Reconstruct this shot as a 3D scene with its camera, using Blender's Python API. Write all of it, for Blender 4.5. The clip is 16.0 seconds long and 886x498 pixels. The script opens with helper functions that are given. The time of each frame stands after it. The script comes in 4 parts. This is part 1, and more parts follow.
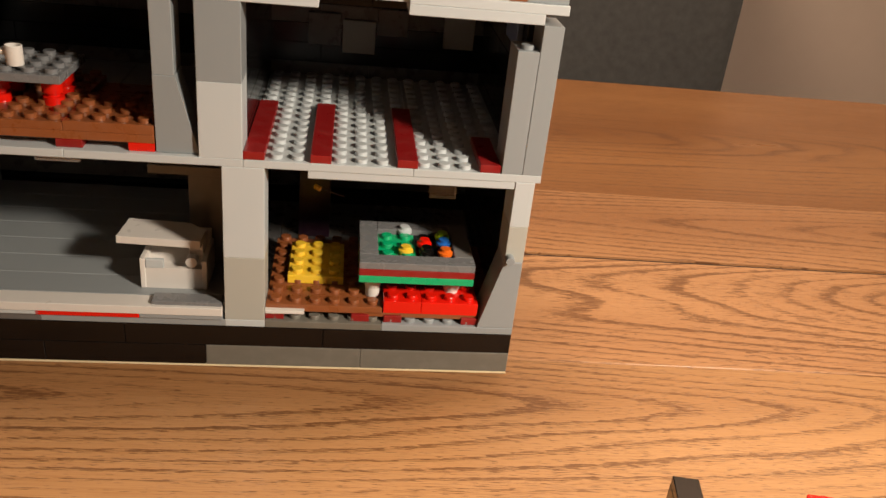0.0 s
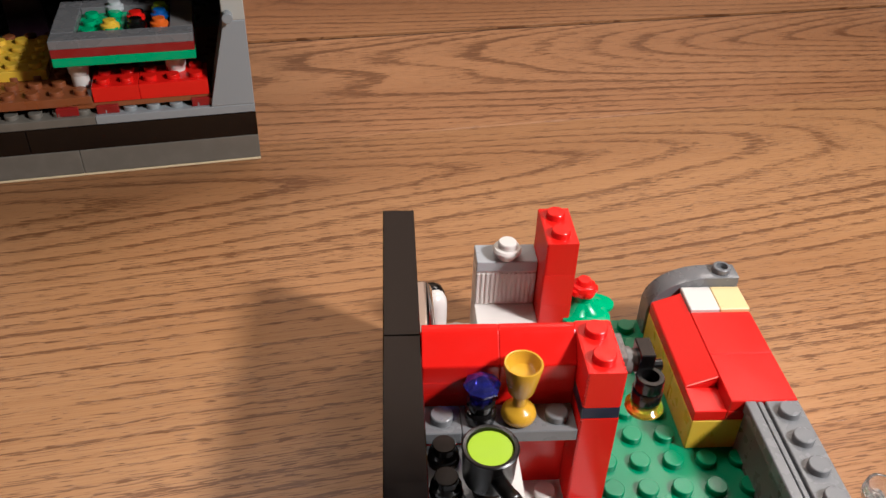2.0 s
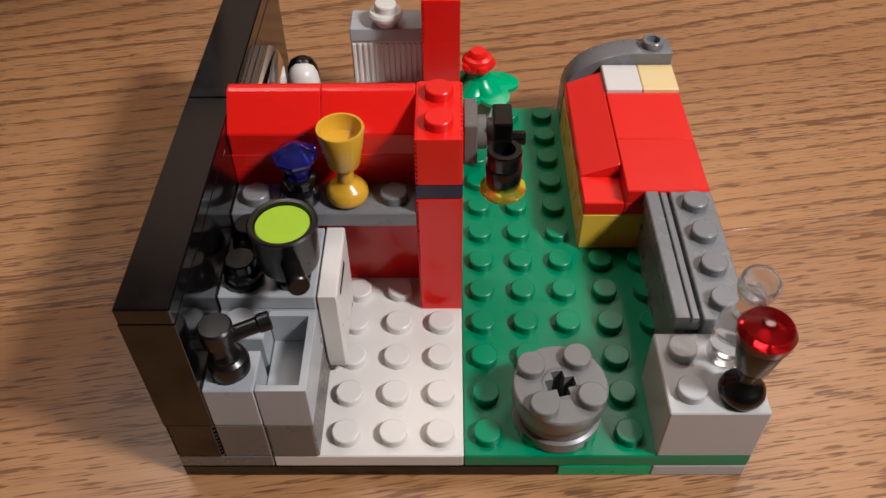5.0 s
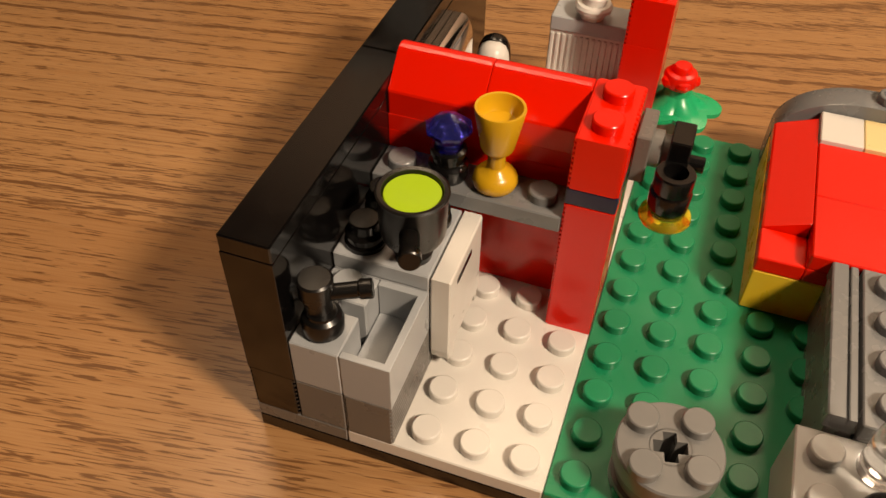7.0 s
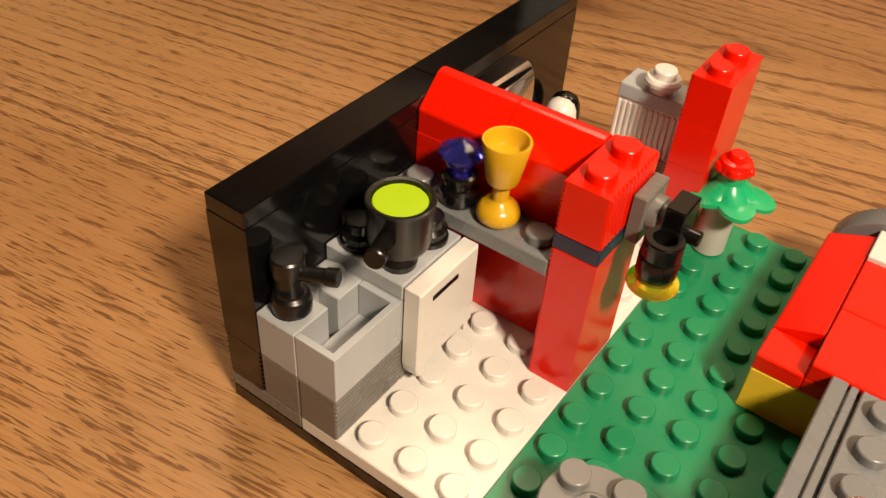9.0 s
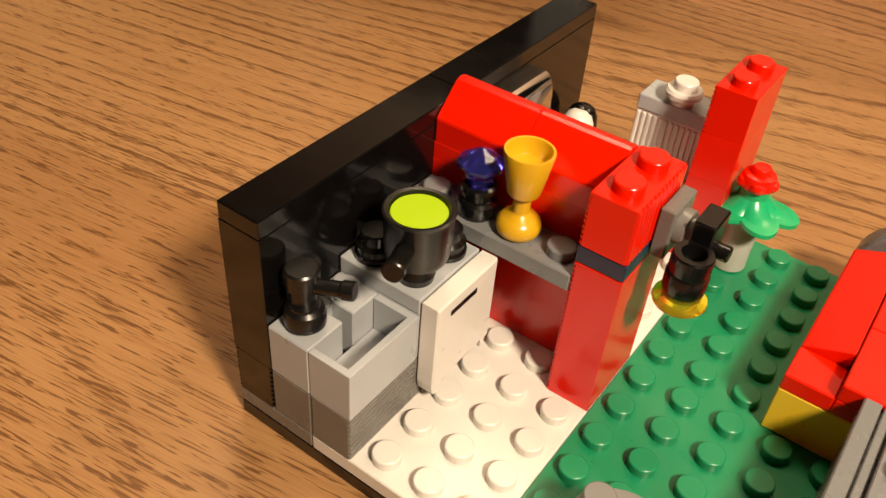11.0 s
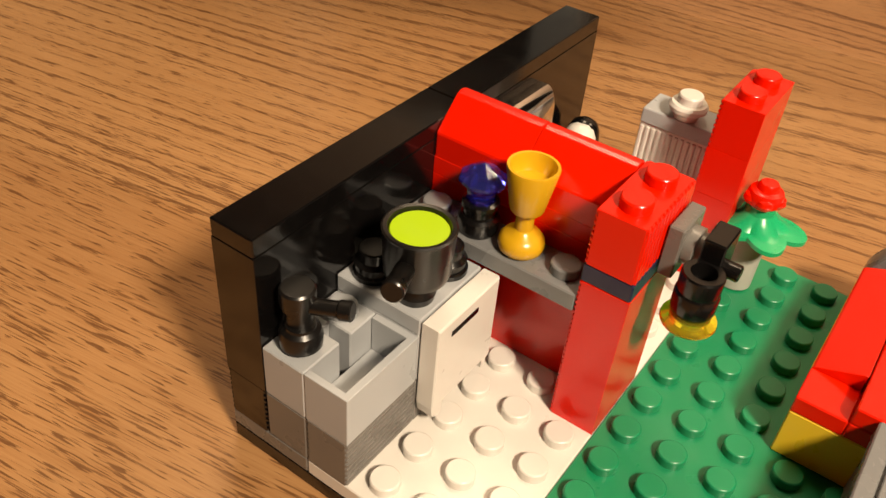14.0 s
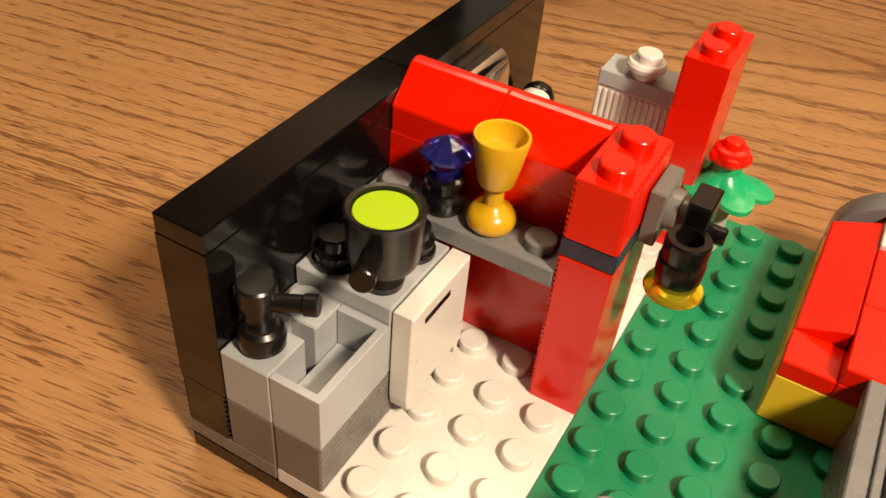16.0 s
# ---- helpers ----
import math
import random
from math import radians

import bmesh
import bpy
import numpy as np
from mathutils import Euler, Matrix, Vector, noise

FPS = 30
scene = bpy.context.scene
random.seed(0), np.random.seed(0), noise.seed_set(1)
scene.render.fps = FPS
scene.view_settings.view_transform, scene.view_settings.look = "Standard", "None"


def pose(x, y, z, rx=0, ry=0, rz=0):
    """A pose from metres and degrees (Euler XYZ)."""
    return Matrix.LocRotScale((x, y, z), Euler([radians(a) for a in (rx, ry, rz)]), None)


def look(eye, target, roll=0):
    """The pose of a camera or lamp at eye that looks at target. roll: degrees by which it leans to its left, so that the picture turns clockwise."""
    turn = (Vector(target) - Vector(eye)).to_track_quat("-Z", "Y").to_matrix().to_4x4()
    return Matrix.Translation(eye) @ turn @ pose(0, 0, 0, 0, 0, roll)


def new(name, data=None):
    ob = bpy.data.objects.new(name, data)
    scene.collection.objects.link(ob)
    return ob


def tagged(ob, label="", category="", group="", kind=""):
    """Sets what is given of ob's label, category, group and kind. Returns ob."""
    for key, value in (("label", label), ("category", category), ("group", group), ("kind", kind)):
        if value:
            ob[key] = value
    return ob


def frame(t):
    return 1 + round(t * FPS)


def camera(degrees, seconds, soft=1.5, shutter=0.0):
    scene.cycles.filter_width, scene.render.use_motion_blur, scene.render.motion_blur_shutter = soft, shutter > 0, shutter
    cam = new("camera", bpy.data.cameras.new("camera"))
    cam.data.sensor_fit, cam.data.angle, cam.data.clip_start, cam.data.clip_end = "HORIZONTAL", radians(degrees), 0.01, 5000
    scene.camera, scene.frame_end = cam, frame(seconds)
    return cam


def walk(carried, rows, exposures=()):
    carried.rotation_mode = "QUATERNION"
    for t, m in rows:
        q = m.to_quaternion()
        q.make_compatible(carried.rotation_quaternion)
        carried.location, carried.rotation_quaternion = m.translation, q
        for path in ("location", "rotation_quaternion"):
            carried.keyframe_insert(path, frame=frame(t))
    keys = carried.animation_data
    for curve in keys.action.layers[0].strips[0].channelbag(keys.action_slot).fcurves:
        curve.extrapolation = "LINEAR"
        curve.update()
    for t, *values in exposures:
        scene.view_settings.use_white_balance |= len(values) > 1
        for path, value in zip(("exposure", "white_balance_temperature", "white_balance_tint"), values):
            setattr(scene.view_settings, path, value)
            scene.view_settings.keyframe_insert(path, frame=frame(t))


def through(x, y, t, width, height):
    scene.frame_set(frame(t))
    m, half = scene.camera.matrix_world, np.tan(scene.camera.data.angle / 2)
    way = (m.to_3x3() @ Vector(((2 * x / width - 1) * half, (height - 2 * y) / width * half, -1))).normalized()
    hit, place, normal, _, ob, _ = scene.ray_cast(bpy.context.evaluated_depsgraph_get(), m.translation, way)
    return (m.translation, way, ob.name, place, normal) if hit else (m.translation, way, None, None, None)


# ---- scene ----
cam = camera(55.75, 16.0, soft=1.5)
PATH = [
    (0.0, (-0.06696, -0.10446, 0.21218), (-0.07495, 0.07377, 0.12179), 6.18),
    (0.5, (-0.06333, -0.10224, 0.20636), (-0.05115, 0.07449, 0.11353), 9.08),
    (1.0, (-0.05120, -0.10651, 0.20882), (-0.03461, 0.06882, 0.11403), 8.69),
    (1.5, (-0.02555, -0.10511, 0.19028), (-0.00798, 0.06503, 0.08663), 5.19),
    (2.0, (0.00202, -0.08405, 0.16246), (0.01439, 0.07770, 0.04549), 1.79),
    (2.5, (0.02557, -0.08206, 0.14642), (0.03453, 0.06858, 0.01516), -0.59),
    (3.0, (0.03894, -0.09198, 0.15441), (0.04148, 0.05408, 0.01780), 0.13),
    (3.2, (0.04182, -0.09302, 0.15306), (0.04456, 0.05273, 0.01613), 0.14),
    (5.3, (0.04584, -0.06661, 0.12773), (0.04147, 0.07103, -0.01732), -1.23),
    (5.5, (0.04544, -0.06443, 0.12604), (0.03766, 0.07303, -0.01902), -1.25),
    (6.0, (0.04139, -0.06708, 0.12872), (0.02159, 0.06994, -0.01562), -0.33),
    (6.5, (0.04245, -0.06798, 0.12802), (0.00879, 0.06582, -0.01677), -0.73),
    (7.0, (0.05279, -0.06337, 0.12198), (0.00838, 0.06874, -0.02146), 1.13),
    (7.5, (0.07205, -0.05788, 0.11658), (0.01481, 0.07089, -0.02535), 4.03),
    (8.0, (0.08157, -0.06010, 0.11979), (0.00709, 0.06467, -0.01762), 3.55),
    (8.5, (0.08084, -0.05894, 0.11785), (0.00143, 0.06440, -0.01811), 4.22),
    (9.0, (0.07944, -0.05904, 0.11845), (-0.00252, 0.06737, -0.01308), 4.46),
    (9.2, (0.07972, -0.05799, 0.11771), (-0.00285, 0.06774, -0.01411), 4.32),
    (11.3, (0.07487, -0.05831, 0.11395), (-0.00845, 0.07097, -0.01389), 5.17),
    (11.5, (0.07538, -0.05937, 0.11292), (-0.00842, 0.07021, -0.01431), 5.08),
    (12.0, (0.07417, -0.05905, 0.11215), (-0.00971, 0.07048, -0.01506), 5.21),
    (12.5, (0.07286, -0.05807, 0.11016), (-0.01041, 0.07162, -0.01729), 5.52),
    (13.0, (0.07259, -0.05747, 0.11145), (-0.01090, 0.07254, -0.01553), 5.61),
    (13.5, (0.07324, -0.05718, 0.11286), (-0.00963, 0.07336, -0.01399), 5.72),
    (14.0, (0.07241, -0.05576, 0.11301), (-0.01094, 0.07499, -0.01331), 5.35),
    (14.5, (0.06980, -0.05496, 0.10981), (-0.01482, 0.07493, -0.01656), 4.95),
    (15.0, (0.06836, -0.05447, 0.10643), (-0.01568, 0.07445, -0.02131), 4.95),
    (15.5, (0.06640, -0.05519, 0.10801), (-0.01717, 0.07413, -0.01963), 4.58),
    (16.0, (0.06449, -0.05212, 0.10771), (-0.00307, 0.08422, -0.02208), 5.67),
]
EXPOSURES = [
    (0.0, 0.94, 6450, 12), (0.5, 0.92, 6350, 11), (1.5, 0.58, 5600, 13), (2.5, 0.08, 5250, 13), (3.5, -0.05, 5250, 12), (5.5, -0.4, 5400, 14), (6.0, -0.55, 6100, 22), (6.5, -0.55, 6800, 22), (7.0, -0.1, 7400, 14), (7.5, 0.0, 7300, 16), (8.0, 0.1, 7200, 19), (8.5, 0.2, 7250, 14), (9.0, 0.28, 7250, 12), (11.5, 0.37, 7350, 11), (16.0, 0.37, 7350, 11),
]
walk(cam, [(t, look(eye, target, roll)) for t, eye, target, roll in PATH], EXPOSURES)

# ---- light ----
world = bpy.data.worlds.new("world")
scene.world = world
world.use_nodes = True
world.node_tree.nodes["Background"].inputs[0].default_value = (0.9, 0.75, 0.6, 1)
world.node_tree.nodes["Background"].inputs[1].default_value = 0.05


def lamp(name, kind, eye, target, size, power, colour, spread=180.0):
    data = bpy.data.lights.new(name, kind)
    data.energy, data.color = power, colour
    if kind == "AREA":
        data.shape, data.size, data.spread = "DISK", size, math.radians(spread)
    else:
        data.shadow_soft_size = size
    ob = new(name, data)
    ob.matrix_world = look(eye, target)
    return ob


# a warm table lamp at the near corner, and wide dim overhead lights by the far wall
lamp("table_lamp", "AREA", (0.335, -0.118, 0.395), (-0.03, 0.12, 0.0), 0.075, 1.65, (1.0, 0.86, 0.69), 130.0)
# the second one has no known source: added to brighten the far wall
for x, y, power in ((-0.36, 0.62, 9.0), (0.72, 0.98, 8.0)):
    lamp("overhead_fill", "AREA", (x, y, 1.55), (x * 0.6, y + 0.1, 0.0), 0.60, power, (1.0, 0.80, 0.58))

# ---- materials ----
P, H = 0.008, 0.0032  # one stud's pitch and one plate's height
STUD_R, STUD_H = 0.0024, 0.0017


def nodes_of(name):
    m = bpy.data.materials.new(name)
    m.use_nodes = True
    return m, m.node_tree.nodes, m.node_tree.links, m.node_tree.nodes["Principled BSDF"]


def plastic(name, colour, rough=0.3, dust=0.05, coat=0.0):
    """Moulded toy plastic: slight cloudiness, dust and fine scuffs."""
    m, n, l, b = nodes_of(name)
    co = n.new("ShaderNodeTexCoord")
    cloud = n.new("ShaderNodeTexNoise")
    cloud.inputs["Scale"].default_value, cloud.inputs["Detail"].default_value = 190.0, 4.0
    grain = n.new("ShaderNodeTexNoise")
    grain.inputs["Scale"].default_value, grain.inputs["Detail"].default_value = 2600.0, 3.0
    info = n.new("ShaderNodeObjectInfo")
    ramp = n.new("ShaderNodeMapRange")
    ramp.inputs["From Min"].default_value, ramp.inputs["From Max"].default_value = 0.45, 0.75
    ramp.inputs["To Min"].default_value, ramp.inputs["To Max"].default_value = 0.0, dust
    mix = n.new("ShaderNodeMixRGB")
    mix.inputs["Color1"].default_value = (*colour, 1)
    mix.inputs["Color2"].default_value = (0.55, 0.5, 0.43, 1)
    hue = n.new("ShaderNodeHueSaturation")
    vary = n.new("ShaderNodeMapRange")
    vary.inputs["To Min"].default_value, vary.inputs["To Max"].default_value = 0.96, 1.04
    gloss = n.new("ShaderNodeMapRange")
    gloss.inputs["From Min"].default_value, gloss.inputs["From Max"].default_value = 0.3, 0.7
    gloss.inputs["To Min"].default_value, gloss.inputs["To Max"].default_value = rough - 0.03, rough + 0.05
    bump = n.new("ShaderNodeBump")
    bump.inputs["Strength"].default_value, bump.inputs["Distance"].default_value = 0.12, 0.00006
    for t in (cloud, grain):
        l.new(co.outputs["Object"], t.inputs["Vector"])
    l.new(cloud.outputs["Fac"], ramp.inputs["Value"])
    l.new(ramp.outputs["Result"], mix.inputs["Fac"])
    l.new(mix.outputs["Color"], hue.inputs["Color"])
    l.new(info.outputs["Random"], vary.inputs["Value"])
    l.new(vary.outputs["Result"], hue.inputs["Value"])
    l.new(hue.outputs["Color"], b.inputs["Base Color"])
    l.new(cloud.outputs["Fac"], gloss.inputs["Value"])
    l.new(gloss.outputs["Result"], b.inputs["Roughness"])
    l.new(grain.outputs["Fac"], bump.inputs["Height"])
    l.new(bump.outputs["Normal"], b.inputs["Normal"])
    b.inputs["IOR"].default_value = 1.52
    b.inputs["Coat Weight"].default_value = coat
    return m


def clear_plastic(name, colour, rough=0.06, through=1.0):
    m, n, l, b = nodes_of(name)
    b.inputs["Base Color"].default_value = (*colour, 1)
    b.inputs["Transmission Weight"].default_value = through
    b.inputs["IOR"].default_value = 1.5
    noise_tex = n.new("ShaderNodeTexNoise")
    noise_tex.inputs["Scale"].default_value = 400.0
    spread = n.new("ShaderNodeMapRange")
    spread.inputs["To Min"].default_value, spread.inputs["To Max"].default_value = rough * 0.5, rough * 1.8
    l.new(noise_tex.outputs["Fac"], spread.inputs["Value"])
    l.new(spread.outputs["Result"], b.inputs["Roughness"])
    return m


def oak(name, heart=0.0, slant=0.06, depth=0.04, tone=(1.0, 1.0, 1.0), seed=0.0, bite=0.30, sown=0.64):
    """Varnished oak, grain along the table's x: growth rings arching about the board's heart, picked out by short dark pores,
    and a slow drift of tone. slant: how steeply the board cuts the rings, so how close the arches follow one another;
    bite: how thick the pores crowd in the early wood; sown: how sparse they are elsewhere."""
    m, n, l, b = nodes_of(name)

    def maths(op, a, c=None, clamp=False):
        made = n.new("ShaderNodeMath")
        made.operation, made.use_clamp = op, clamp
        for slot, v in enumerate((a, c)):
            if v is None:
                continue
            if isinstance(v, (int, float)):
                made.inputs[slot].default_value = v
            else:
                l.new(v, made.inputs[slot])
        return made.outputs[0]

    def clouds(size, detail=2.0, rough=0.5):
        """Noise with features of the given size in metres along x, y and z."""
        scale = n.new("ShaderNodeMapping")
        scale.inputs["Scale"].default_value = tuple(1.0 / s for s in size)
        l.new(where, scale.inputs["Vector"])
        tex = n.new("ShaderNodeTexNoise")
        tex.inputs["Scale"].default_value, tex.inputs["Detail"].default_value, tex.inputs["Roughness"].default_value = 1.0, detail, rough
        l.new(scale.outputs[0], tex.inputs["Vector"])
        return tex.outputs["Fac"]

    co = n.new("ShaderNodeTexCoord")
    place = n.new("ShaderNodeVectorMath")
    place.inputs[1].default_value = (0.0, 0.0, seed)
    l.new(co.outputs["Object"], place.inputs[0])
    where = place.outputs[0]
    axes = n.new("ShaderNodeSeparateXYZ")
    l.new(where, axes.inputs[0])
    drift = clouds((0.60, 0.09, 0.2), 2.0)
    waver = clouds((0.22, 0.030, 0.05), 2.0)
    ragged = clouds((0.010, 0.0011, 0.01), 2.0, 0.6)
    # growth rings cut on a slant, arching along x about the heart
    across = maths("SUBTRACT", axes.outputs["Y"], heart)
    deep = maths("ADD", maths("MULTIPLY", axes.outputs["X"], slant), depth)
    deep = maths("ADD", deep, maths("MULTIPLY", maths("SUBTRACT", drift, 0.5), 0.05))
    radius = maths("SQRT", maths("ADD", maths("POWER", across, 2.0), maths("POWER", deep, 2.0)))
    radius = maths("ADD", radius, maths("MULTIPLY", waver, 0.0048))
    radius = maths("ADD", radius, maths("MULTIPLY", ragged, 0.0018))
    turns = maths("MULTIPLY", radius, 225.0)
    phase = maths("FRACT", turns)
    year = n.new("ShaderNodeTexWhiteNoise")
    year.noise_dimensions = "1D"
    l.new(maths("FLOOR", turns), year.inputs["W"])
    ring = n.new("ShaderNodeValToRGB")
    ring.color_ramp.elements[0].position, ring.color_ramp.elements[0].color = 0.0, (0.0, 0.0, 0.0, 1)
    ring.color_ramp.elements[1].position, ring.color_ramp.elements[1].color = 1.0, (0.0, 0.0, 0.0, 1)
    for spot, value in ((0.06, 0.9), (0.16, 1.0), (0.32, 0.45), (0.52, 0.05)):
        e = ring.color_ramp.elements.new(spot)
        e.color = (value, value, value, 1)
    l.new(phase, ring.inputs["Fac"])
    early = maths("MULTIPLY", ring.outputs["Color"], maths("ADD", maths("MULTIPLY", year.outputs["Value"], 0.65), 0.35))
    # pores: short dark dashes, thick in the early wood and sparse elsewhere
    pores = clouds((0.0062, 0.00050, 0.004), 1.0, 0.5)
    hair = clouds((0.0110, 0.00034, 0.003), 1.0, 0.5)
    fine = clouds((0.035, 0.0005, 0.01), 3.0, 0.65)
    patch = clouds((0.10, 0.022, 0.06), 3.0)
    level = maths("SUBTRACT", sown, maths("MULTIPLY", early, bite))
    level = maths("SUBTRACT", level, maths("MULTIPLY", maths("SUBTRACT", patch, 0.5), 0.26))
    dark = maths("MULTIPLY", maths("SUBTRACT", pores, level), 15.0, True)
    thin = maths("MULTIPLY", maths("SUBTRACT", hair, maths("ADD", level, 0.02)), 14.0, True)
    dark = maths("MAXIMUM", dark, maths("MULTIPLY", thin, 0.8))
    base = n.new("ShaderNodeValToRGB")
    base.color_ramp.elements[0].position, base.color_ramp.elements[0].color = 0.28, (0.315 * tone[0], 0.150 * tone[1], 0.060 * tone[2], 1)
    base.color_ramp.elements[1].position, base.color_ramp.elements[1].color = 0.72, (0.470 * tone[0], 0.252 * tone[1], 0.111 * tone[2], 1)
    l.new(drift, base.inputs["Fac"])
    late = n.new("ShaderNodeMixRGB")
    late.blend_type = "MULTIPLY"
    late.inputs["Color2"].default_value = (0.70, 0.58, 0.46, 1)
    l.new(base.outputs["Color"], late.inputs["Color1"])
    l.new(maths("ADD", maths("MULTIPLY", early, 0.20), maths("MULTIPLY", maths("SUBTRACT", fine, 0.43), 2.1), True), late.inputs["Fac"])
    final = n.new("ShaderNodeMixRGB")
    final.inputs["Color2"].default_value = (0.115, 0.043, 0.014, 1)
    l.new(late.outputs["Color"], final.inputs["Color1"])
    l.new(maths("MULTIPLY", dark, 0.80), final.inputs["Fac"])
    l.new(final.outputs["Color"], b.inputs["Base Color"])
    gloss = n.new("ShaderNodeMapRange")
    gloss.inputs["To Min"].default_value, gloss.inputs["To Max"].default_value = 0.24, 0.38
    l.new(patch, gloss.inputs["Value"])
    l.new(gloss.outputs["Result"], b.inputs["Roughness"])
    bump = n.new("ShaderNodeBump")
    bump.invert = True
    bump.inputs["Strength"].default_value, bump.inputs["Distance"].default_value = 0.25, 0.0001
    l.new(dark, bump.inputs["Height"])
    l.new(bump.outputs["Normal"], b.inputs["Normal"])
    b.inputs["Specular IOR Level"].default_value = 0.5
    return m


def matte(name, colour, colour2, scale, rough=0.85, relief=0.0004):
    """Painted wall, cloth or floor covering: two tones of noise and a soft relief."""
    m, n, l, b = nodes_of(name)
    co = n.new("ShaderNodeTexCoord")
    big = n.new("ShaderNodeTexNoise")
    big.inputs["Scale"].default_value, big.inputs["Detail"].default_value = scale, 6.0
    mix = n.new("ShaderNodeMixRGB")
    mix.inputs["Color1"].default_value, mix.inputs["Color2"].default_value = (*colour, 1), (*colour2, 1)
    bump = n.new("ShaderNodeBump")
    bump.inputs["Strength"].default_value, bump.inputs["Distance"].default_value = 0.4, relief
    l.new(co.outputs["Object"], big.inputs["Vector"])
    l.new(big.outputs["Fac"], mix.inputs["Fac"])
    l.new(mix.outputs["Color"], b.inputs["Base Color"])
    l.new(big.outputs["Fac"], bump.inputs["Height"])
    l.new(bump.outputs["Normal"], b.inputs["Normal"])
    b.inputs["Roughness"].default_value = rough
    return m


RED = plastic("red_plastic", (0.72, 0.010, 0.003), 0.2, 0.0)
DEEP_RED = plastic("dark_red_plastic", (0.25, 0.010, 0.010), 0.3, 0.03)
GREEN = plastic("green_plastic", (0.0, 0.22, 0.092), 0.3, 0.028)
BRIGHT_GREEN = plastic("bright_green_plastic", (0.0, 0.40, 0.155), 0.28, 0.03)
WHITE = plastic("white_plastic", (0.69, 0.66, 0.615), 0.3, 0.08)
CREAM = plastic("cream_plastic", (0.80, 0.62, 0.30), 0.3, 0.05)
YELLOW = plastic("yellow_plastic", (0.82, 0.53, 0.035), 0.28, 0.04)
BLACK = plastic("black_plastic", (0.0042, 0.0038, 0.0038), 0.20, 0.002)
GLOSS_BLACK = plastic("glossy_black_plastic", (0.0034, 0.003, 0.003), 0.10, 0.0015)
SATIN_BLACK = plastic("satin_black_plastic", (0.0055, 0.005, 0.0048), 0.29, 0.002)
LIGHT_GREY = plastic("light_grey_plastic", (0.37, 0.385, 0.40), 0.3, 0.03)
HOUSE_GREY = plastic("pale_house_grey_plastic", (0.50, 0.54, 0.55), 0.34, 0.02)
HOUSE_BLUE = plastic("blue_house_grey_plastic", (0.265, 0.29, 0.30), 0.32, 0.02)
WARM_GREY = plastic("old_light_grey_plastic", (0.47, 0.475, 0.47), 0.34, 0.03)
TAN_GREY = plastic("yellowed_grey_plastic", (0.40, 0.405, 0.365), 0.36, 0.03)
DARK_GREY = plastic("dark_grey_plastic", (0.115, 0.112, 0.11), 0.28, 0.05)
BRACKET_GREY = plastic("brownish_grey_plastic", (0.15, 0.14, 0.13), 0.28, 0.02)
STOOL_GREY = plastic("stool_grey_plastic", (0.175, 0.172, 0.167), 0.3, 0.03)
MID_GREY = plastic("mid_grey_plastic", (0.17, 0.175, 0.18), 0.26, 0.03)
OLD_DARK_GREY = plastic("old_dark_grey_plastic", (0.15, 0.14, 0.115), 0.34, 0.06)
BROWN = plastic("reddish_brown_plastic", (0.25, 0.076, 0.023), 0.28, 0.03)
NAVY = plastic("navy_plastic", (0.012, 0.014, 0.045), 0.3, 0.03)
GOLD = plastic("golden_plastic", (0.62, 0.345, 0.016), 0.24, 0.02, 0.2)
LIME = plastic("lime_plastic", (0.34, 0.53, 0.008), 0.3, 0.02)
ORANGE = plastic("orange_plastic", (0.75, 0.14, 0.01), 0.28, 0.02)
BLUE = plastic("blue_plastic", (0.01, 0.11, 0.42), 0.28, 0.02)
WINDOW_BLUE = plastic("window_blue_plastic", (0.13, 0.18, 0.30), 0.3, 0.02)
PURPLE = plastic("dark_purple_plastic", (0.022, 0.008, 0.016), 0.3, 0.02)
CLEAR = clear_plastic("clear_plastic", (0.97, 0.96, 0.95), 0.13, 0.94)
CLEAR_BLUE = clear_plastic("clear_blue_plastic", (0.09, 0.10, 0.70), 0.06, 0.9)
CLEAR_RED = clear_plastic("clear_red_plastic", (0.80, 0.012, 0.014), 0.06, 0.9)
CLEAR_YELLOW = clear_plastic("clear_yellow_plastic", (1.0, 0.82, 0.06), 0.08, 0.88)
CHROME, _n, _l, _b = nodes_of("silvered_plastic")
_b.inputs["Metallic"].default_value, _b.inputs["Roughness"].default_value = 1.0, 0.10
_b.inputs["Base Color"].default_value = (0.80, 0.78, 0.76, 1)
OAK = oak("varnished_oak")  # legs
PLASTER = matte("painted_plaster", (0.80, 0.62, 0.51), (0.85, 0.67, 0.56), 30.0)
# ceiling out of view, its tone lowered to weaken bounce light
CEILING_PAINT = matte("ceiling_paint", (0.42, 0.38, 0.33), (0.46, 0.42, 0.37), 20.0)
# unseen walls, coloured dark to cut bounce light and reflections in black plastic
BOUNCE_CUT = matte("bounce_cut_wall", (0.10, 0.08, 0.065), (0.13, 0.105, 0.085), 30.0)
CLOTH = matte("grey_cloth", (0.085, 0.08, 0.078), (0.165, 0.16, 0.155), 90.0, 0.95, 0.001)
CARPET = matte("dark_carpet", (0.10, 0.07, 0.05), (0.15, 0.11, 0.08), 200.0, 0.95, 0.002)
CASE_WHITE = plastic("smooth_white_case", (0.72, 0.68, 0.62), 0.4, 0.04)
JOINT_DARK = matte("dark_joint_fill", (0.022, 0.010, 0.006), (0.035, 0.016, 0.009), 90.0, 0.6)
DOORWAY_SHADE = matte("doorway_shade", (0.012, 0.011, 0.014), (0.02, 0.018, 0.02), 12.0, 0.4)
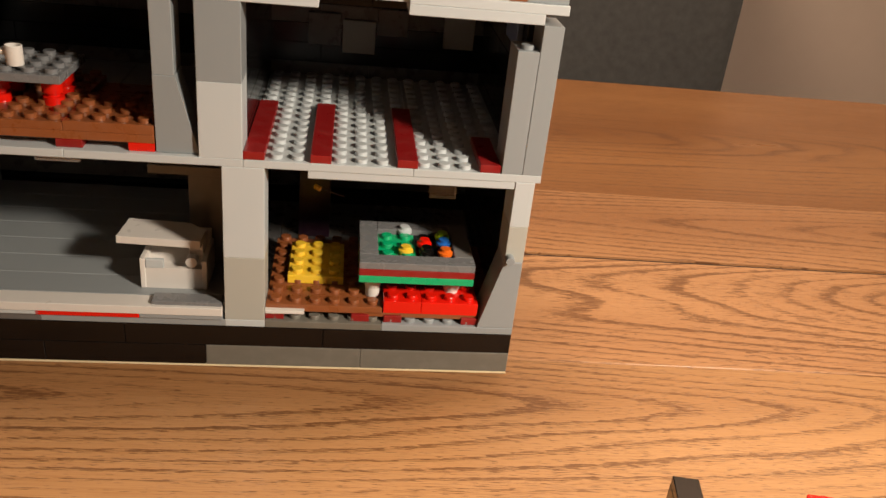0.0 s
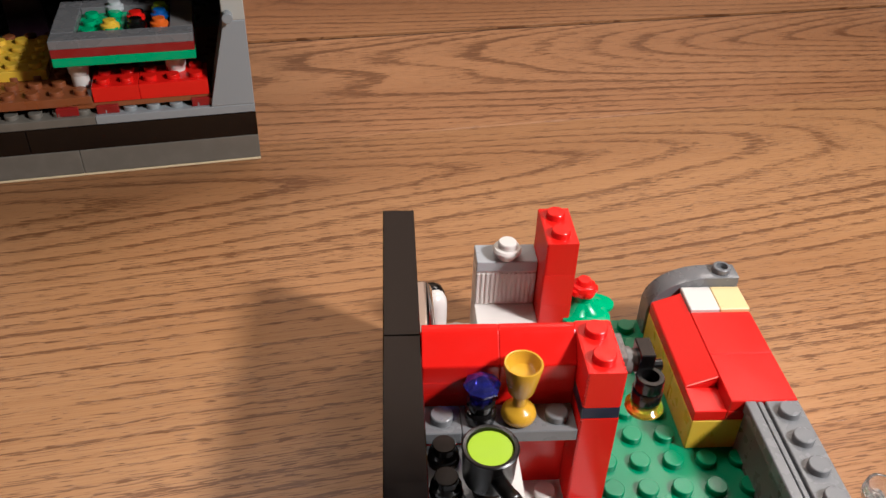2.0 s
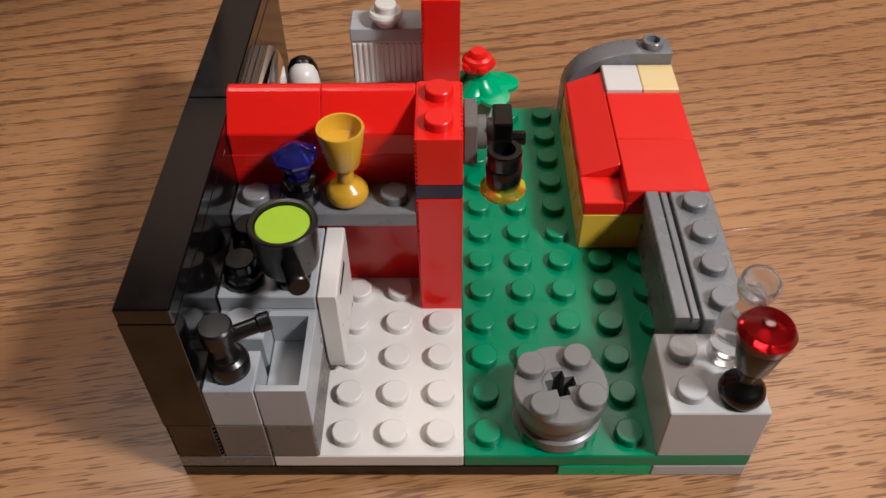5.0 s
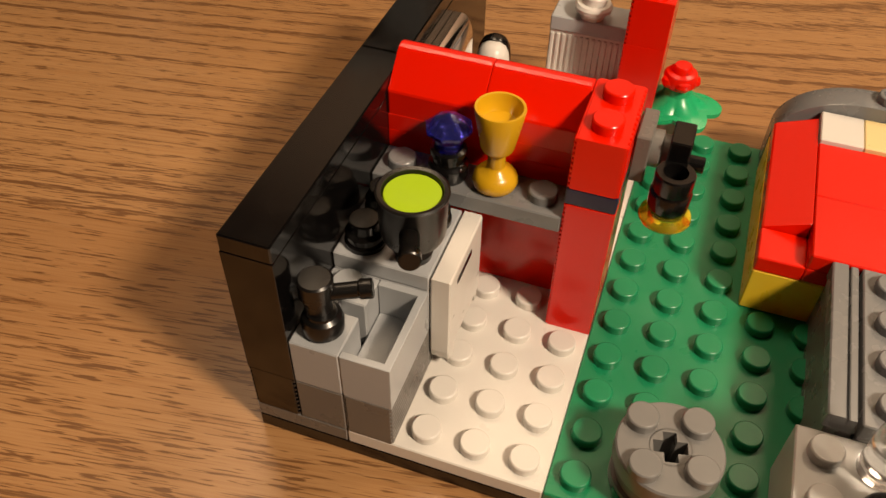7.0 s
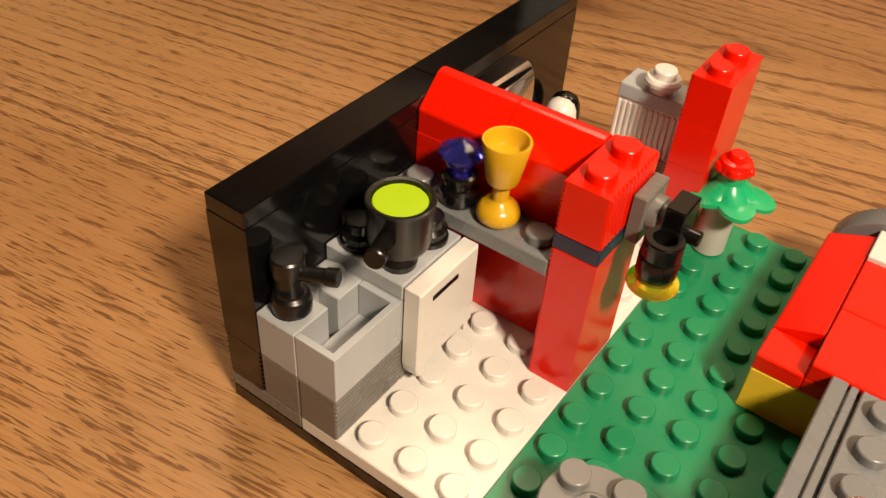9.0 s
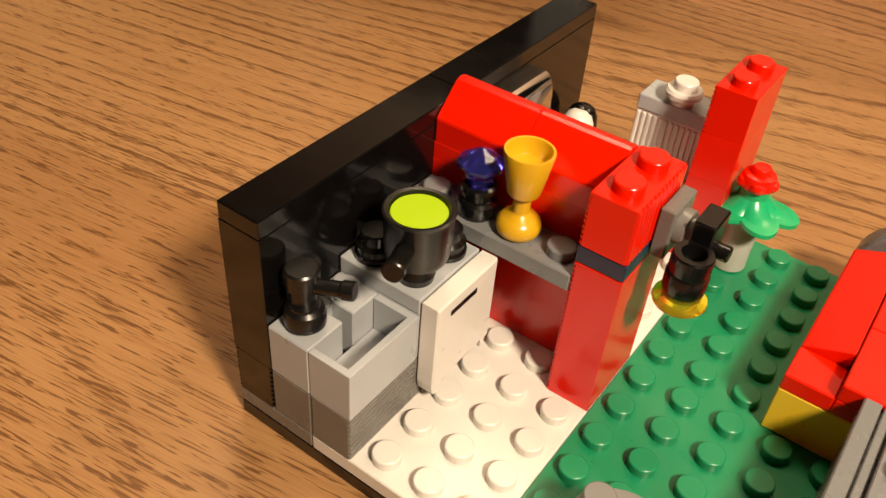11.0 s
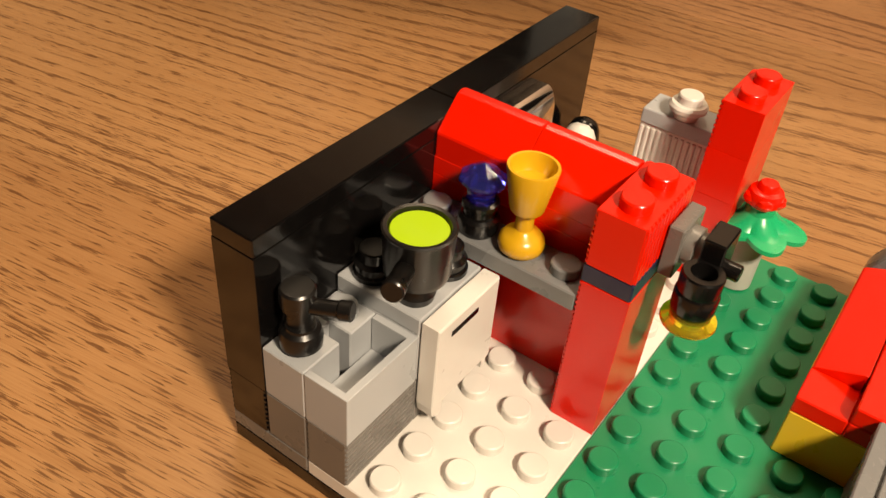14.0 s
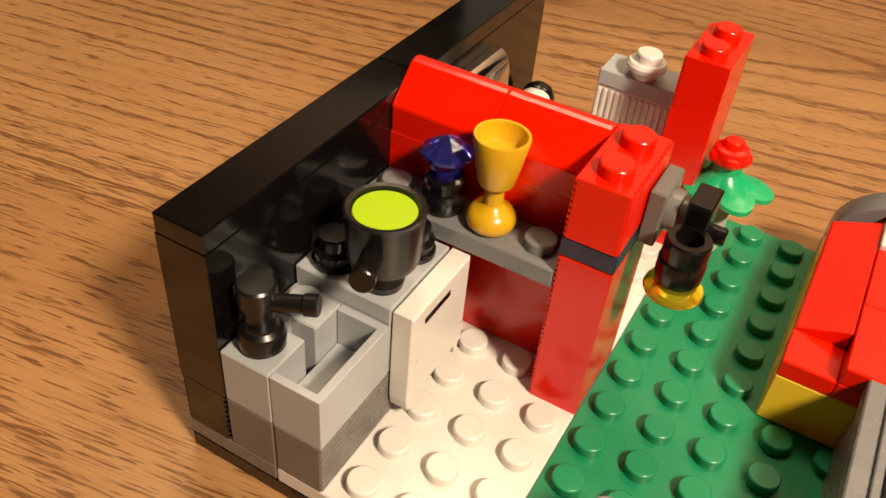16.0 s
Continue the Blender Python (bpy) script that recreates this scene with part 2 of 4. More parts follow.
CARD = matte("pale_card", (0.62, 0.50, 0.30), (0.70, 0.57, 0.36), 90.0, 0.8)

# ---- building helpers: module places are in studs (x, y) and plates (z) ----
ORIGIN = {}
HOUSE = Matrix.Translation((-0.0475, 0.20186, 0.0008)) @ Matrix.Rotation(radians(10.6), 4, "Z")


def thing(name, label, category, at, base=None, group="", kind=""):
    """An empty at its base for a thing whose parts are given in studs and plates."""
    ob = new(name)
    ob.empty_display_size = 0.005
    spot = Vector((at[0] * P, at[1] * P, at[2] * H))
    ob.matrix_world = (base or Matrix()) @ Matrix.Translation(spot)
    ORIGIN[ob] = spot
    return tagged(ob, label, category, group, kind)


def part(name, bm, material, parent, label=""):
    """Links a bmesh, given in metres of its thing's frame, as one mesh under a thing or a part."""
    for e in bm.edges:
        if len(e.link_faces) == 2 and e.calc_face_angle(0.0) > 0.55:
            e.smooth = False
    root = ORIGIN[parent]
    bmesh.ops.translate(bm, verts=bm.verts, vec=-root)
    me = bpy.data.meshes.new(name)
    bm.to_mesh(me)
    bm.free()
    me.materials.append(material)
    ob = new(name, me)
    ob.parent = parent
    ORIGIN[ob] = root
    if label:
        ob["label"] = label
    return ob


def box(bm, x0, x1, y0, y1, z0, z1, edge=0.00022, gap=0.00005):
    """A box with chamfered edges; sides in studs, heights in plates."""
    lo = Vector((x0 * P + gap, y0 * P + gap, z0 * H))
    hi = Vector((x1 * P - gap, y1 * P - gap, z1 * H - gap * 0.4))
    c = min(edge, 0.3 * min(hi - lo))
    vs = {}
    for sx in (0, 1):
        for sy in (0, 1):
            for sz in (0, 1):
                corner = Vector((hi.x if sx else lo.x, hi.y if sy else lo.y, hi.z if sz else lo.z))
                inward = (c if not sx else -c, c if not sy else -c, c if not sz else -c)
                for axis in range(3):
                    p = corner.copy()
                    for k in range(3):
                        if k != axis:
                            p[k] += inward[k]
                    vs[sx, sy, sz, axis] = bm.verts.new(p)
    bits = (0, 1)

    def quad(*keys):
        try:
            bm.faces.new([vs[k] for k in keys])
        except ValueError:
            pass

    for s in bits:
        quad((s, 0, 0, 0), (s, 1, 0, 0), (s, 1, 1, 0), (s, 0, 1, 0))
        quad((0, s, 0, 1), (1, s, 0, 1), (1, s, 1, 1), (0, s, 1, 1))
        quad((0, 0, s, 2), (1, 0, s, 2), (1, 1, s, 2), (0, 1, s, 2))
    for a in bits:
        for b in bits:
            quad((0, a, b, 1), (1, a, b, 1), (1, a, b, 2), (0, a, b, 2))
            quad((a, 0, b, 0), (a, 1, b, 0), (a, 1, b, 2), (a, 0, b, 2))
            quad((a, b, 0, 0), (a, b, 1, 0), (a, b, 1, 1), (a, b, 0, 1))
            for d in bits:
                bm.faces.new([vs[a, b, d, k] for k in range(3)])
    return bm


def lathe(bm, profile, centre, axis="Z", segments=24, turn=None):
    """Turns a profile of (radius, height) in metres round an axis through centre (metres)."""
    rings = []
    spin = turn or {"Z": Matrix(), "X": Matrix.Rotation(radians(90), 4, "Y"), "Y": Matrix.Rotation(radians(-90), 4, "X")}[axis]
    centre = Vector(centre)
    for r, h in profile:
        if r < 1e-6:
            rings.append([bm.verts.new(centre + spin @ Vector((0, 0, h)))])
        else:
            rings.append([bm.verts.new(centre + spin @ Vector((r * math.cos(2 * math.pi * k / segments), r * math.sin(2 * math.pi * k / segments), h))) for k in range(segments)])
    for a, b in zip(rings, rings[1:]):
        for k in range(segments):
            n = (k + 1) % segments
            if len(a) == 1 and len(b) == 1:
                continue
            if len(a) == 1:
                f = bm.faces.new((a[0], b[n], b[k]))
            elif len(b) == 1:
                f = bm.faces.new((a[k], a[n], b[0]))
            else:
                f = bm.faces.new((a[k], a[n], b[n], b[k]))
            f.smooth = True
    bm.normal_update()
    for e in bm.edges:
        if len(e.link_faces) == 2 and e.calc_face_angle(0.0) > 0.75:
            e.smooth = False
    return bm


def mm(*pairs):
    return [(r * 0.001, h * 0.001) for r, h in pairs]


def stud(bm, x, y, z, segments=20, radius=STUD_R):
    c = 0.00022
    lathe(bm, [(radius, 0), (radius, STUD_H - c), (radius - c * 0.4, STUD_H - c * 0.4), (radius - c, STUD_H), (0, STUD_H)], (x * P, y * P, z * H), segments=segments)


STUD_MESHES = {}


def stud_part(owner, material, x, y, z, segments=20):
    """One stud as a piece under the brick that it stands on; alike studs share their mesh."""
    key = (material.name, segments)
    if key not in STUD_MESHES:
        bm = bmesh.new()
        stud(bm, 0, 0, 0, segments)
        for e in bm.edges:
            if len(e.link_faces) == 2 and e.calc_face_angle(0.0) > 0.55:
                e.smooth = False
        me = bpy.data.meshes.new("stud")
        bm.to_mesh(me)
        bm.free()
        me.materials.append(material)
        STUD_MESHES[key] = me
    ob = new("stud", STUD_MESHES[key])
    ob.parent = owner
    ob.location = Vector((x * P, y * P, z * H)) - ORIGIN[owner]
    return ob


def studs(owner, material, x0, x1, y0, y1, z, segments=20):
    for i in range(round(x1 - x0)):
        for j in range(round(y1 - y0)):
            stud_part(owner, material, x0 + i + 0.5, y0 + j + 0.5, z, segments)


def brick(parent, material, x0, x1, y0, y1, z0, z1, top=False, name="brick", label="", segments=20, tight=False):
    """A brick, plate or tile as one part; top: whether studs stand on it."""
    bm = bmesh.new()
    if tight:
        box(bm, x0, x1, y0, y1, z0, z1, edge=0.00007, gap=0.00001)
    else:
        box(bm, x0, x1, y0, y1, z0, z1)
    bmesh.ops.recalc_face_normals(bm, faces=bm.faces)
    made = part(name, bm, material, parent, label)
    if top:
        studs(made, material, x0, x1, y0, y1, z1, segments)
    return made


def prism(bm, outline, d0, d1, axis="Y"):
    """Extrudes an outline of (a, z) in studs and plates along y (a is x) or along x (a is y), with a fine chamfer."""
    def put(a, d, z):
        return (a * P, d * P, z * H) if axis == "Y" else (d * P, a * P, z * H)

    mid = (sum(a for a, _ in outline) / len(outline), sum(z for _, z in outline) / len(outline))
    rows = []
    for d, shrink in ((d0, 0.975), (d0 + 0.03, 1.0), (d1 - 0.03, 1.0), (d1, 0.975)):
        rows.append([bm.verts.new(put(mid[0] + (a - mid[0]) * shrink, d, mid[1] + (z - mid[1]) * shrink)) for a, z in outline])
    count = len(outline)
    for r, s in zip(rows, rows[1:]):
        for k in range(count):
            n = (k + 1) % count
            bm.faces.new((r[k], r[n], s[n], s[k]))
    bm.faces.new(rows[0])
    bm.faces.new(list(reversed(rows[-1])))
    bmesh.ops.recalc_face_normals(bm, faces=bm.faces)
    return bm


def turned(parent, name, material, profile, x, y, z, segments=28, label="", axis="Z", flat=False):
    """A turned part with its profile in millimetres, standing at studs x, y and plate height z."""
    bm = bmesh.new()
    lathe(bm, mm(*profile), (x * P, y * P, z * H), axis=axis, segments=segments)
    if flat:
        for f in bm.faces:
            f.smooth = False
    bmesh.ops.recalc_face_normals(bm, faces=bm.faces)
    return part(name, bm, material, parent, label)


def bar(parent, name, material, start, end, radius, label="", segments=16, flare=1.0):
    """A round bar between two places in studs and plates; radius in millimetres."""
    a = Vector((start[0] * P, start[1] * P, start[2] * H))
    b = Vector((end[0] * P, end[1] * P, end[2] * H))
    turn = (b - a).to_track_quat("Z", "Y").to_matrix().to_4x4()
    length = (b - a).length * 1000
    c = 0.2
    bm = bmesh.new()
    lathe(bm, mm((0, 0), (radius - c, 0), (radius, c), (radius, length * 0.72), (radius * flare, length * 0.76), (radius * flare, length - c), (radius * flare - c, length), (0, length)), a, segments=segments, turn=turn)
    bmesh.ops.recalc_face_normals(bm, faces=bm.faces)
    return part(name, bm, material, parent, label)


def toothed(parent, material, x0, x1, y0, y1, z0, z1, depth=0.035, ribs=10, flutes=0, top=False):
    """A brick with level ribs on its low x face and, where asked, upright flutes on its high x face."""
    bm = bmesh.new()
    box(bm, x0 + depth, x1 - (depth if flutes else 0.0), y0, y1, z0, z1, edge=0.00007, gap=0.00001)
    step = (z1 - z0) / ribs
    for k in range(ribs):
        box(bm, x0, x0 + depth * 1.6, y0, y1, z0 + step * (k + 0.16), z0 + step * (k + 0.9), edge=0.00018)
    step = (y1 - y0) / max(flutes, 1)
    for k in range(flutes):
        box(bm, x1 - depth * 1.6, x1, y0 + step * (k + 0.07), y0 + step * (k + 0.93), z0, z1, edge=0.00018)
    bmesh.ops.recalc_face_normals(bm, faces=bm.faces)
    made = part("brick", bm, material, parent)
    if top:
        studs(made, material, x0, x1, y0, y1, z1)
    return made


def ribbed(parent, material, x0, x1, y0, y1, z0, z1, side, ribs=9, depth=0.05, name="brick", label=""):
    """A brick whose one side ('x' the far x face, 'y' the near y face) is combed into fine upright or level ribs."""
    bm = bmesh.new()
    if side == "x":
        both = x0 + depth if ribs > 3 else x0
        box(bm, both, x1 - depth, y0, y1, z0, z1, edge=0.00007, gap=0.00001)
        step = (z1 - z0) / ribs
        for k in range(ribs):
            box(bm, x1 - depth * 1.6, x1, y0, y1, z0 + k * step + step * 0.16, z0 + (k + 1) * step - step * 0.1, edge=0.00018)
            if ribs > 3:
                box(bm, x0, x0 + depth * 1.6, y0, y1, z0 + k * step + step * 0.16, z0 + (k + 1) * step - step * 0.1, edge=0.00018)
    else:
        box(bm, x0, x1, y0 + depth, y1, z0, z1)
        step = (x1 - x0) / ribs
        for k in range(ribs):
            box(bm, x0 + k * step + step * 0.18, x0 + (k + 1) * step - step * 0.12, y0, y0 + depth * 1.6, z0 + 0.25, z1 - 0.2, edge=0.00018)
    bmesh.ops.recalc_face_normals(bm, faces=bm.faces)
    return part(name, bm, material, parent, label)

# ---- the room ----
def slab(name, label, material, lo, hi, category, kind="structure"):
    bm = bmesh.new()
    bmesh.ops.create_cube(bm, size=1.0)
    for v in bm.verts:
        v.co = Vector([(lo[k] + hi[k]) / 2 + v.co[k] * (hi[k] - lo[k]) for k in range(3)])
    me = bpy.data.meshes.new(name)
    bm.to_mesh(me)
    bm.free()
    me.materials.append(material)
    return tagged(new(name, me), label, category, kind=kind)


slab("floor", "dark carpeted floor of the room", CARPET, (-2.0, -2.2, -0.85), (2.4, 2.0, -0.75), "floor")
slab("ceiling", "unseen ceiling of the room, toned down to dim its reflections", CEILING_PAINT, (-2.0, -2.2, 1.75), (2.4, 2.0, 1.85), "ceiling")
slab("wall_north", "warm beige painted room wall behind the table", PLASTER, (-2.0, 1.30, -0.75), (2.4, 1.42, 1.75), "wall")
slab("wall_south", "unseen room wall, darkened to cut bounce light", BOUNCE_CUT, (-2.0, -2.2, -0.75), (2.4, -2.08, 1.75), "wall")
slab("wall_west", "warm beige painted room wall", PLASTER, (-2.0, -2.08, -0.75), (-1.88, 1.30, 1.75), "wall")
slab("wall_east", "unseen room wall, darkened to cut bounce light", BOUNCE_CUT, (2.28, -2.08, -0.75), (2.4, 1.30, 1.75), "wall")


def bevelled(name, material, lo, hi, width, segments, parent=None, label=""):
    """A rounded block in metres."""
    bm = bmesh.new()
    bmesh.ops.create_cube(bm, size=1.0)
    for v in bm.verts:
        v.co = Vector([(lo[k] + hi[k]) / 2 + v.co[k] * (hi[k] - lo[k]) for k in range(3)])
    bmesh.ops.bevel(bm, geom=bm.edges[:], offset=width, segments=segments, affect="EDGES", profile=0.5)
    for f in bm.faces:
        f.smooth = True
    me = bpy.data.meshes.new(name)
    bm.to_mesh(me)
    bm.free()
    me.materials.append(material)
    ob = new(name, me)
    ob.parent = parent
    if label:
        ob["label"] = label
    return ob


# the sofa beyond the table
sofa = tagged(new("sofa"), "dark grey cloth sofa beyond the table", "sofa")
sofa.location = (-0.535, 1.08, -0.75)
bevelled("backrest", CLOTH, (-0.75, -0.02, 0.0), (0.782, 0.20, 1.05), 0.03, 3, sofa)
bevelled("seat", CLOTH, (-0.75, -0.2, 0.0), (0.76, -0.03, 0.42), 0.04, 3, sofa)

# a flat sheet on the wall, its dark colour standing for an unlit opening
slab("doorway", "flat sheet coloured dark as the unlit doorway in the room wall", DOORWAY_SHADE, (0.675, 1.27, -0.75), (1.6, 1.297, 1.4), "doorway")
slab("door_trim", "pale painted trim beside the dark doorway", CASE_WHITE, (0.652, 1.262, -0.75), (0.673, 1.297, 1.4), "trim")

# ---- the table: planks run along its length, turned with it ----
TABLE = Matrix.Rotation(radians(9.0), 4, "Z")
table = tagged(new("wooden_table"), "varnished oak table with visible grain and one open joint", "table")
table.matrix_world = TABLE


def plank(material, x0, x1, y0, y1, z0, z1, cut=0.0, edge=0.0007):
    """A board of the table top; its grain follows the table's axes."""
    bm = bmesh.new()
    e = edge
    outline = [(x0, y0), (x1, y0), (x1, y1), (x0, y1)]
    if cut:
        outline = [(x0, y0), (x1, y0), (x1, y1 - cut), (x1 - cut, y1), (x0, y1)]
    cx, cy = (x0 + x1) / 2, (y0 + y1) / 2
    top = [bm.verts.new((x + (e if x < cx else -e), y + (e if y < cy else -e), 0)) for x, y in outline]
    rim = [bm.verts.new((x, y, -e)) for x, y in outline]
    low = [bm.verts.new((x, y, z0 - z1)) for x, y in outline]
    n = len(outline)
    for a, b in ((top, rim), (rim, low)):
        for k in range(n):
            bm.faces.new((a[k], b[k], b[(k + 1) % n], a[(k + 1) % n]))
    bm.faces.new(top)
    bm.faces.new(list(reversed(low)))
    bmesh.ops.recalc_face_normals(bm, faces=bm.faces)
    me = bpy.data.meshes.new("plank")
    bm.to_mesh(me)
    bm.free()
    me.materials.append(material)
    ob = new("plank", me)
    ob.parent = table
    ob.location = (0, 0, z1)
    return ob


# boards from the near edge to the far one: span, heart of the grain, slant, depth, tone
for k, (y0, y1, heart, slant, depth, tone) in enumerate((
    (-0.42, -0.085, -0.21, 0.05, 0.05, (1.0, 1.0, 1.0)),
    (-0.085, 0.042, -0.020, 0.17, 0.034, (1.04, 1.06, 1.04)),
    (0.042, 0.218, 0.176, 0.062, 0.030, (1.03, 1.05, 1.02)),
    (0.218, 0.3225, 0.291, -0.11, 0.060, (1.0, 0.97, 0.98)),
    # far boards: own darker tone, deepened to paint in the light's falloff
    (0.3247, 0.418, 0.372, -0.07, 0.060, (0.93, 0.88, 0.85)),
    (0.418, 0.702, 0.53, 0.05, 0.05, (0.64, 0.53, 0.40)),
)):
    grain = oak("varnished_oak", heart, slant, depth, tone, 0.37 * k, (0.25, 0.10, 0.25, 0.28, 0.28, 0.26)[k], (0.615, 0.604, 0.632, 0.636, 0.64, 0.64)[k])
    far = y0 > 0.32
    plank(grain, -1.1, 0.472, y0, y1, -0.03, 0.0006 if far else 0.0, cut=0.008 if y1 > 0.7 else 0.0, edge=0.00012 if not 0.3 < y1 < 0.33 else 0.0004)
# dark strip added so that the open joint reads as a deep gap
bm = bmesh.new()
bmesh.ops.create_cube(bm, size=1.0, matrix=Matrix.Translation((-0.315, 0.3236, -0.0112)) @ Matrix.Diagonal((1.56, 0.0022, 0.021, 1)))
ORIGIN[table] = Vector((0, 0, 0))
part("joint_strip", bm, JOINT_DARK, table, "dark strip laid in the joint between the planks")
for x in (-0.95, 0.36):
    for y in (-0.3, 0.62):
        leg = bevelled("leg", OAK, (x, y, -0.752), (x + 0.07, y + 0.07, -0.03), 0.006, 2, table)

# ---- the open white case at the table's side, and its rounded lid standing behind it ----
case = tagged(new("white_case"), "open smooth white plastic case on the table", "case")
case.matrix_world = Matrix.Translation((0.3055, 0.5215, 0.0006)) @ Matrix.Rotation(radians(12), 4, "Z")


def rounded_plan(x0, x1, y0, y1, radius, steps=6):
    """The outline of a rectangle with round corners, in metres."""
    out = []
    for cx, cy, start in ((x1 - radius, y1 - radius, 0), (x0 + radius, y1 - radius, 90), (x0 + radius, y0 + radius, 180), (x1 - radius, y0 + radius, 270)):
        for k in range(steps + 1):
            a = radians(start + 90 * k / steps)
            out.append((cx + radius * math.cos(a), cy + radius * math.sin(a)))
    return out


bm = bmesh.new()
loops = []
for inset, z in ((0.0015, 0.0), (0.0, 0.0015), (0.0, 0.0245), (0.0008, 0.0262), (0.0025, 0.027), (0.0075, 0.027), (0.0095, 0.0262), (0.0105, 0.024), (0.0110, 0.011)):
    plan = rounded_plan(inset, 0.082 - inset, -0.26 + inset, -inset, max(0.012 - inset, 0.003))
    loops.append([bm.verts.new((x, y, z)) for x, y in plan])
for a, b in zip(loops, loops[1:]):
    for k in range(len(a)):
        n = (k + 1) % len(a)
        bm.faces.new((a[k], a[n], b[n], b[k])).smooth = True
bm.faces.new(loops[0])
bm.faces.new(loops[-1])
bmesh.ops.recalc_face_normals(bm, faces=bm.faces)
ORIGIN[case] = Vector((0, 0, 0))
part("tray", bm, CASE_WHITE, case)
bm = bmesh.new()
lathe(bm, mm((0, 0), (14, 0), (14, 20), (12, 22), (8, 22), (7, 18), (0, 18)), (0.045, -0.05, 0.011))
bmesh.ops.recalc_face_normals(bm, faces=bm.faces)
part("spool", bm, CASE_WHITE, case)

case_lid = tagged(new("case_lid"), "rounded white plastic lid standing on the table's edge", "lid")
case_lid.matrix_world = TABLE @ Matrix.Translation((0.4610, 0.550, 0.0006))
ORIGIN[case_lid] = Vector((0, 0, 0))
bm = bmesh.new()
loops = []
for x, scale in ((-0.0035, 0.96), (-0.0025, 0.985), (-0.001, 1.0), (0.003, 1.0), (0.005, 0.985)):
    arch = [(0.060 * math.cos(math.pi * k / 32), 0.069 * math.sin(math.pi * k / 32)) for k in range(33)]
    loops.append([bm.verts.new((x, y * scale, z * scale)) for y, z in arch])
for a, b in zip(loops, loops[1:]):
    for k in range(32):
        bm.faces.new((a[k], a[k + 1], b[k + 1], b[k])).smooth = True
    bm.faces.new((a[32], a[0], b[0], b[32]))
bm.faces.new(loops[0])
bm.faces.new(loops[-1])
bmesh.ops.recalc_face_normals(bm, faces=bm.faces)
part("shell", bm, CASE_WHITE, case_lid)

# ---- the toy room: floor ----
base = thing("toy_room_base", "toy brick base of white and green studded plates", "toy floor", (6, 6, 0))
brick(base, BLACK, 0, 8, 0, 12, 0, 1, name="under_plate")
brick(base, BRIGHT_GREEN, 8, 10, 0, 12, 0, 1, name="under_plate")
brick(base, WARM_GREY, 10, 12, 0, 12, 0, 1, name="under_plate")
brick(base, BRACKET_GREY, 0, 2, 0, 12, 1, 2, top=False, name="plate", label="dark grey plate")
brick(base, WHITE, 2, 6, 0, 8, 1, 2, top=True, name="plate", label="white studded plate")
brick(base, WHITE, 2, 6, 8, 12, 1, 2, top=True, name="plate", label="white studded plate")
brick(base, GREEN, 6, 12, 0, 12, 1, 2, top=True, name="plate", label="dusty green studded plate")

# ---- the black wall ----
wall = thing("black_toy_wall", "glossy black toy brick wall with smooth tiles on top", "toy wall", (0.5, 6, 2))
ribbed(wall, GLOSS_BLACK, 0, 1, 0, 4, 2, 5, "x", ribs=9, depth=0.06)
brick(wall, GLOSS_BLACK, 0, 1, 4, 12, 2, 5, tight=True)
for a, b in ((0, 6), (6, 12)):
    brick(wall, GLOSS_BLACK, 0, 1, a, b, 5, 13, tight=True, name="panel")
    brick(wall, GLOSS_BLACK, 0, 1, a, b, 13, 14, name="tile")

# ---- the kitchen sink ----
sink = thing("toy_sink", "light grey toy sink on ribbed dark grey bricks", "toy sink", (2, 1, 2))
brick(sink, BRACKET_GREY, 1, 2, 0, 2, 2, 5)
ribbed(sink, BRACKET_GREY, 2, 3, 0, 2, 2, 5, "x", ribs=9, depth=0.05)
bm = bmesh.new()
plan = [(2.01, 0.01), (2.99, 0.01), (2.99, 1.99), (2.01, 1.99), (2.01, 1.84), (2.83, 1.84), (2.83, 0.16), (2.01, 0.16)]
low_loop, high_loop = [[bm.verts.new((x * P, y * P, z * H)) for x, y in plan] for z in (5.0, 7.98)]
for k in range(8):
    bm.faces.new((low_loop[k], low_loop[(k + 1) % 8], high_loop[(k + 1) % 8], high_loop[k]))
bm.faces.new(low_loop)
bm.faces.new(list(reversed(high_loop)))
bmesh.ops.recalc_face_normals(bm, faces=bm.faces)
bmesh.ops.bevel(bm, geom=bm.edges[:], offset=0.00012, segments=2, affect="EDGES", profile=0.5)
box(bm, 2.01, 2.83, 0.155, 1.845, 5.02, 5.95, gap=0.0)
bmesh.ops.recalc_face_normals(bm, faces=bm.faces)
part("basin", bm, LIGHT_GREY, sink)
brick(sink, LIGHT_GREY, 1, 2, 0, 0.98, 5, 8)
bm = bmesh.new()
box(bm, 1, 2, 1.25, 2, 5, 8)
box(bm, 1, 1.5, 0.98, 1.25, 5, 8, gap=0.0)
bmesh.ops.recalc_face_normals(bm, faces=bm.faces)
stud_part(part("brick", bm, LIGHT_GREY, sink), LIGHT_GREY, 1.5, 1.6, 8)

tap = thing("toy_tap", "black toy tap standing on the sink", "toy tap", (1.5, 0.5, 8))
turned(tap, "foot", SATIN_BLACK, ((0, 0), (2.4, 0), (3.1, 0.6), (3.2, 2.4), (2.9, 3.4), (2.3, 3.9), (2.2, 4.3), (0, 4.3)), 1.5, 0.5, 8)
turned(tap, "neck", SATIN_BLACK, ((0, 3.6), (2.05, 3.6), (2.05, 6.8), (2.55, 7.2), (2.6, 10.2), (2.3, 10.5), (0, 10.55)), 1.42, 0.55, 8)
bar(tap, "spout", SATIN_BLACK, (1.5, 0.55, 10.35), (2.36, 0.9, 10.6), 1.25, flare=1.2)

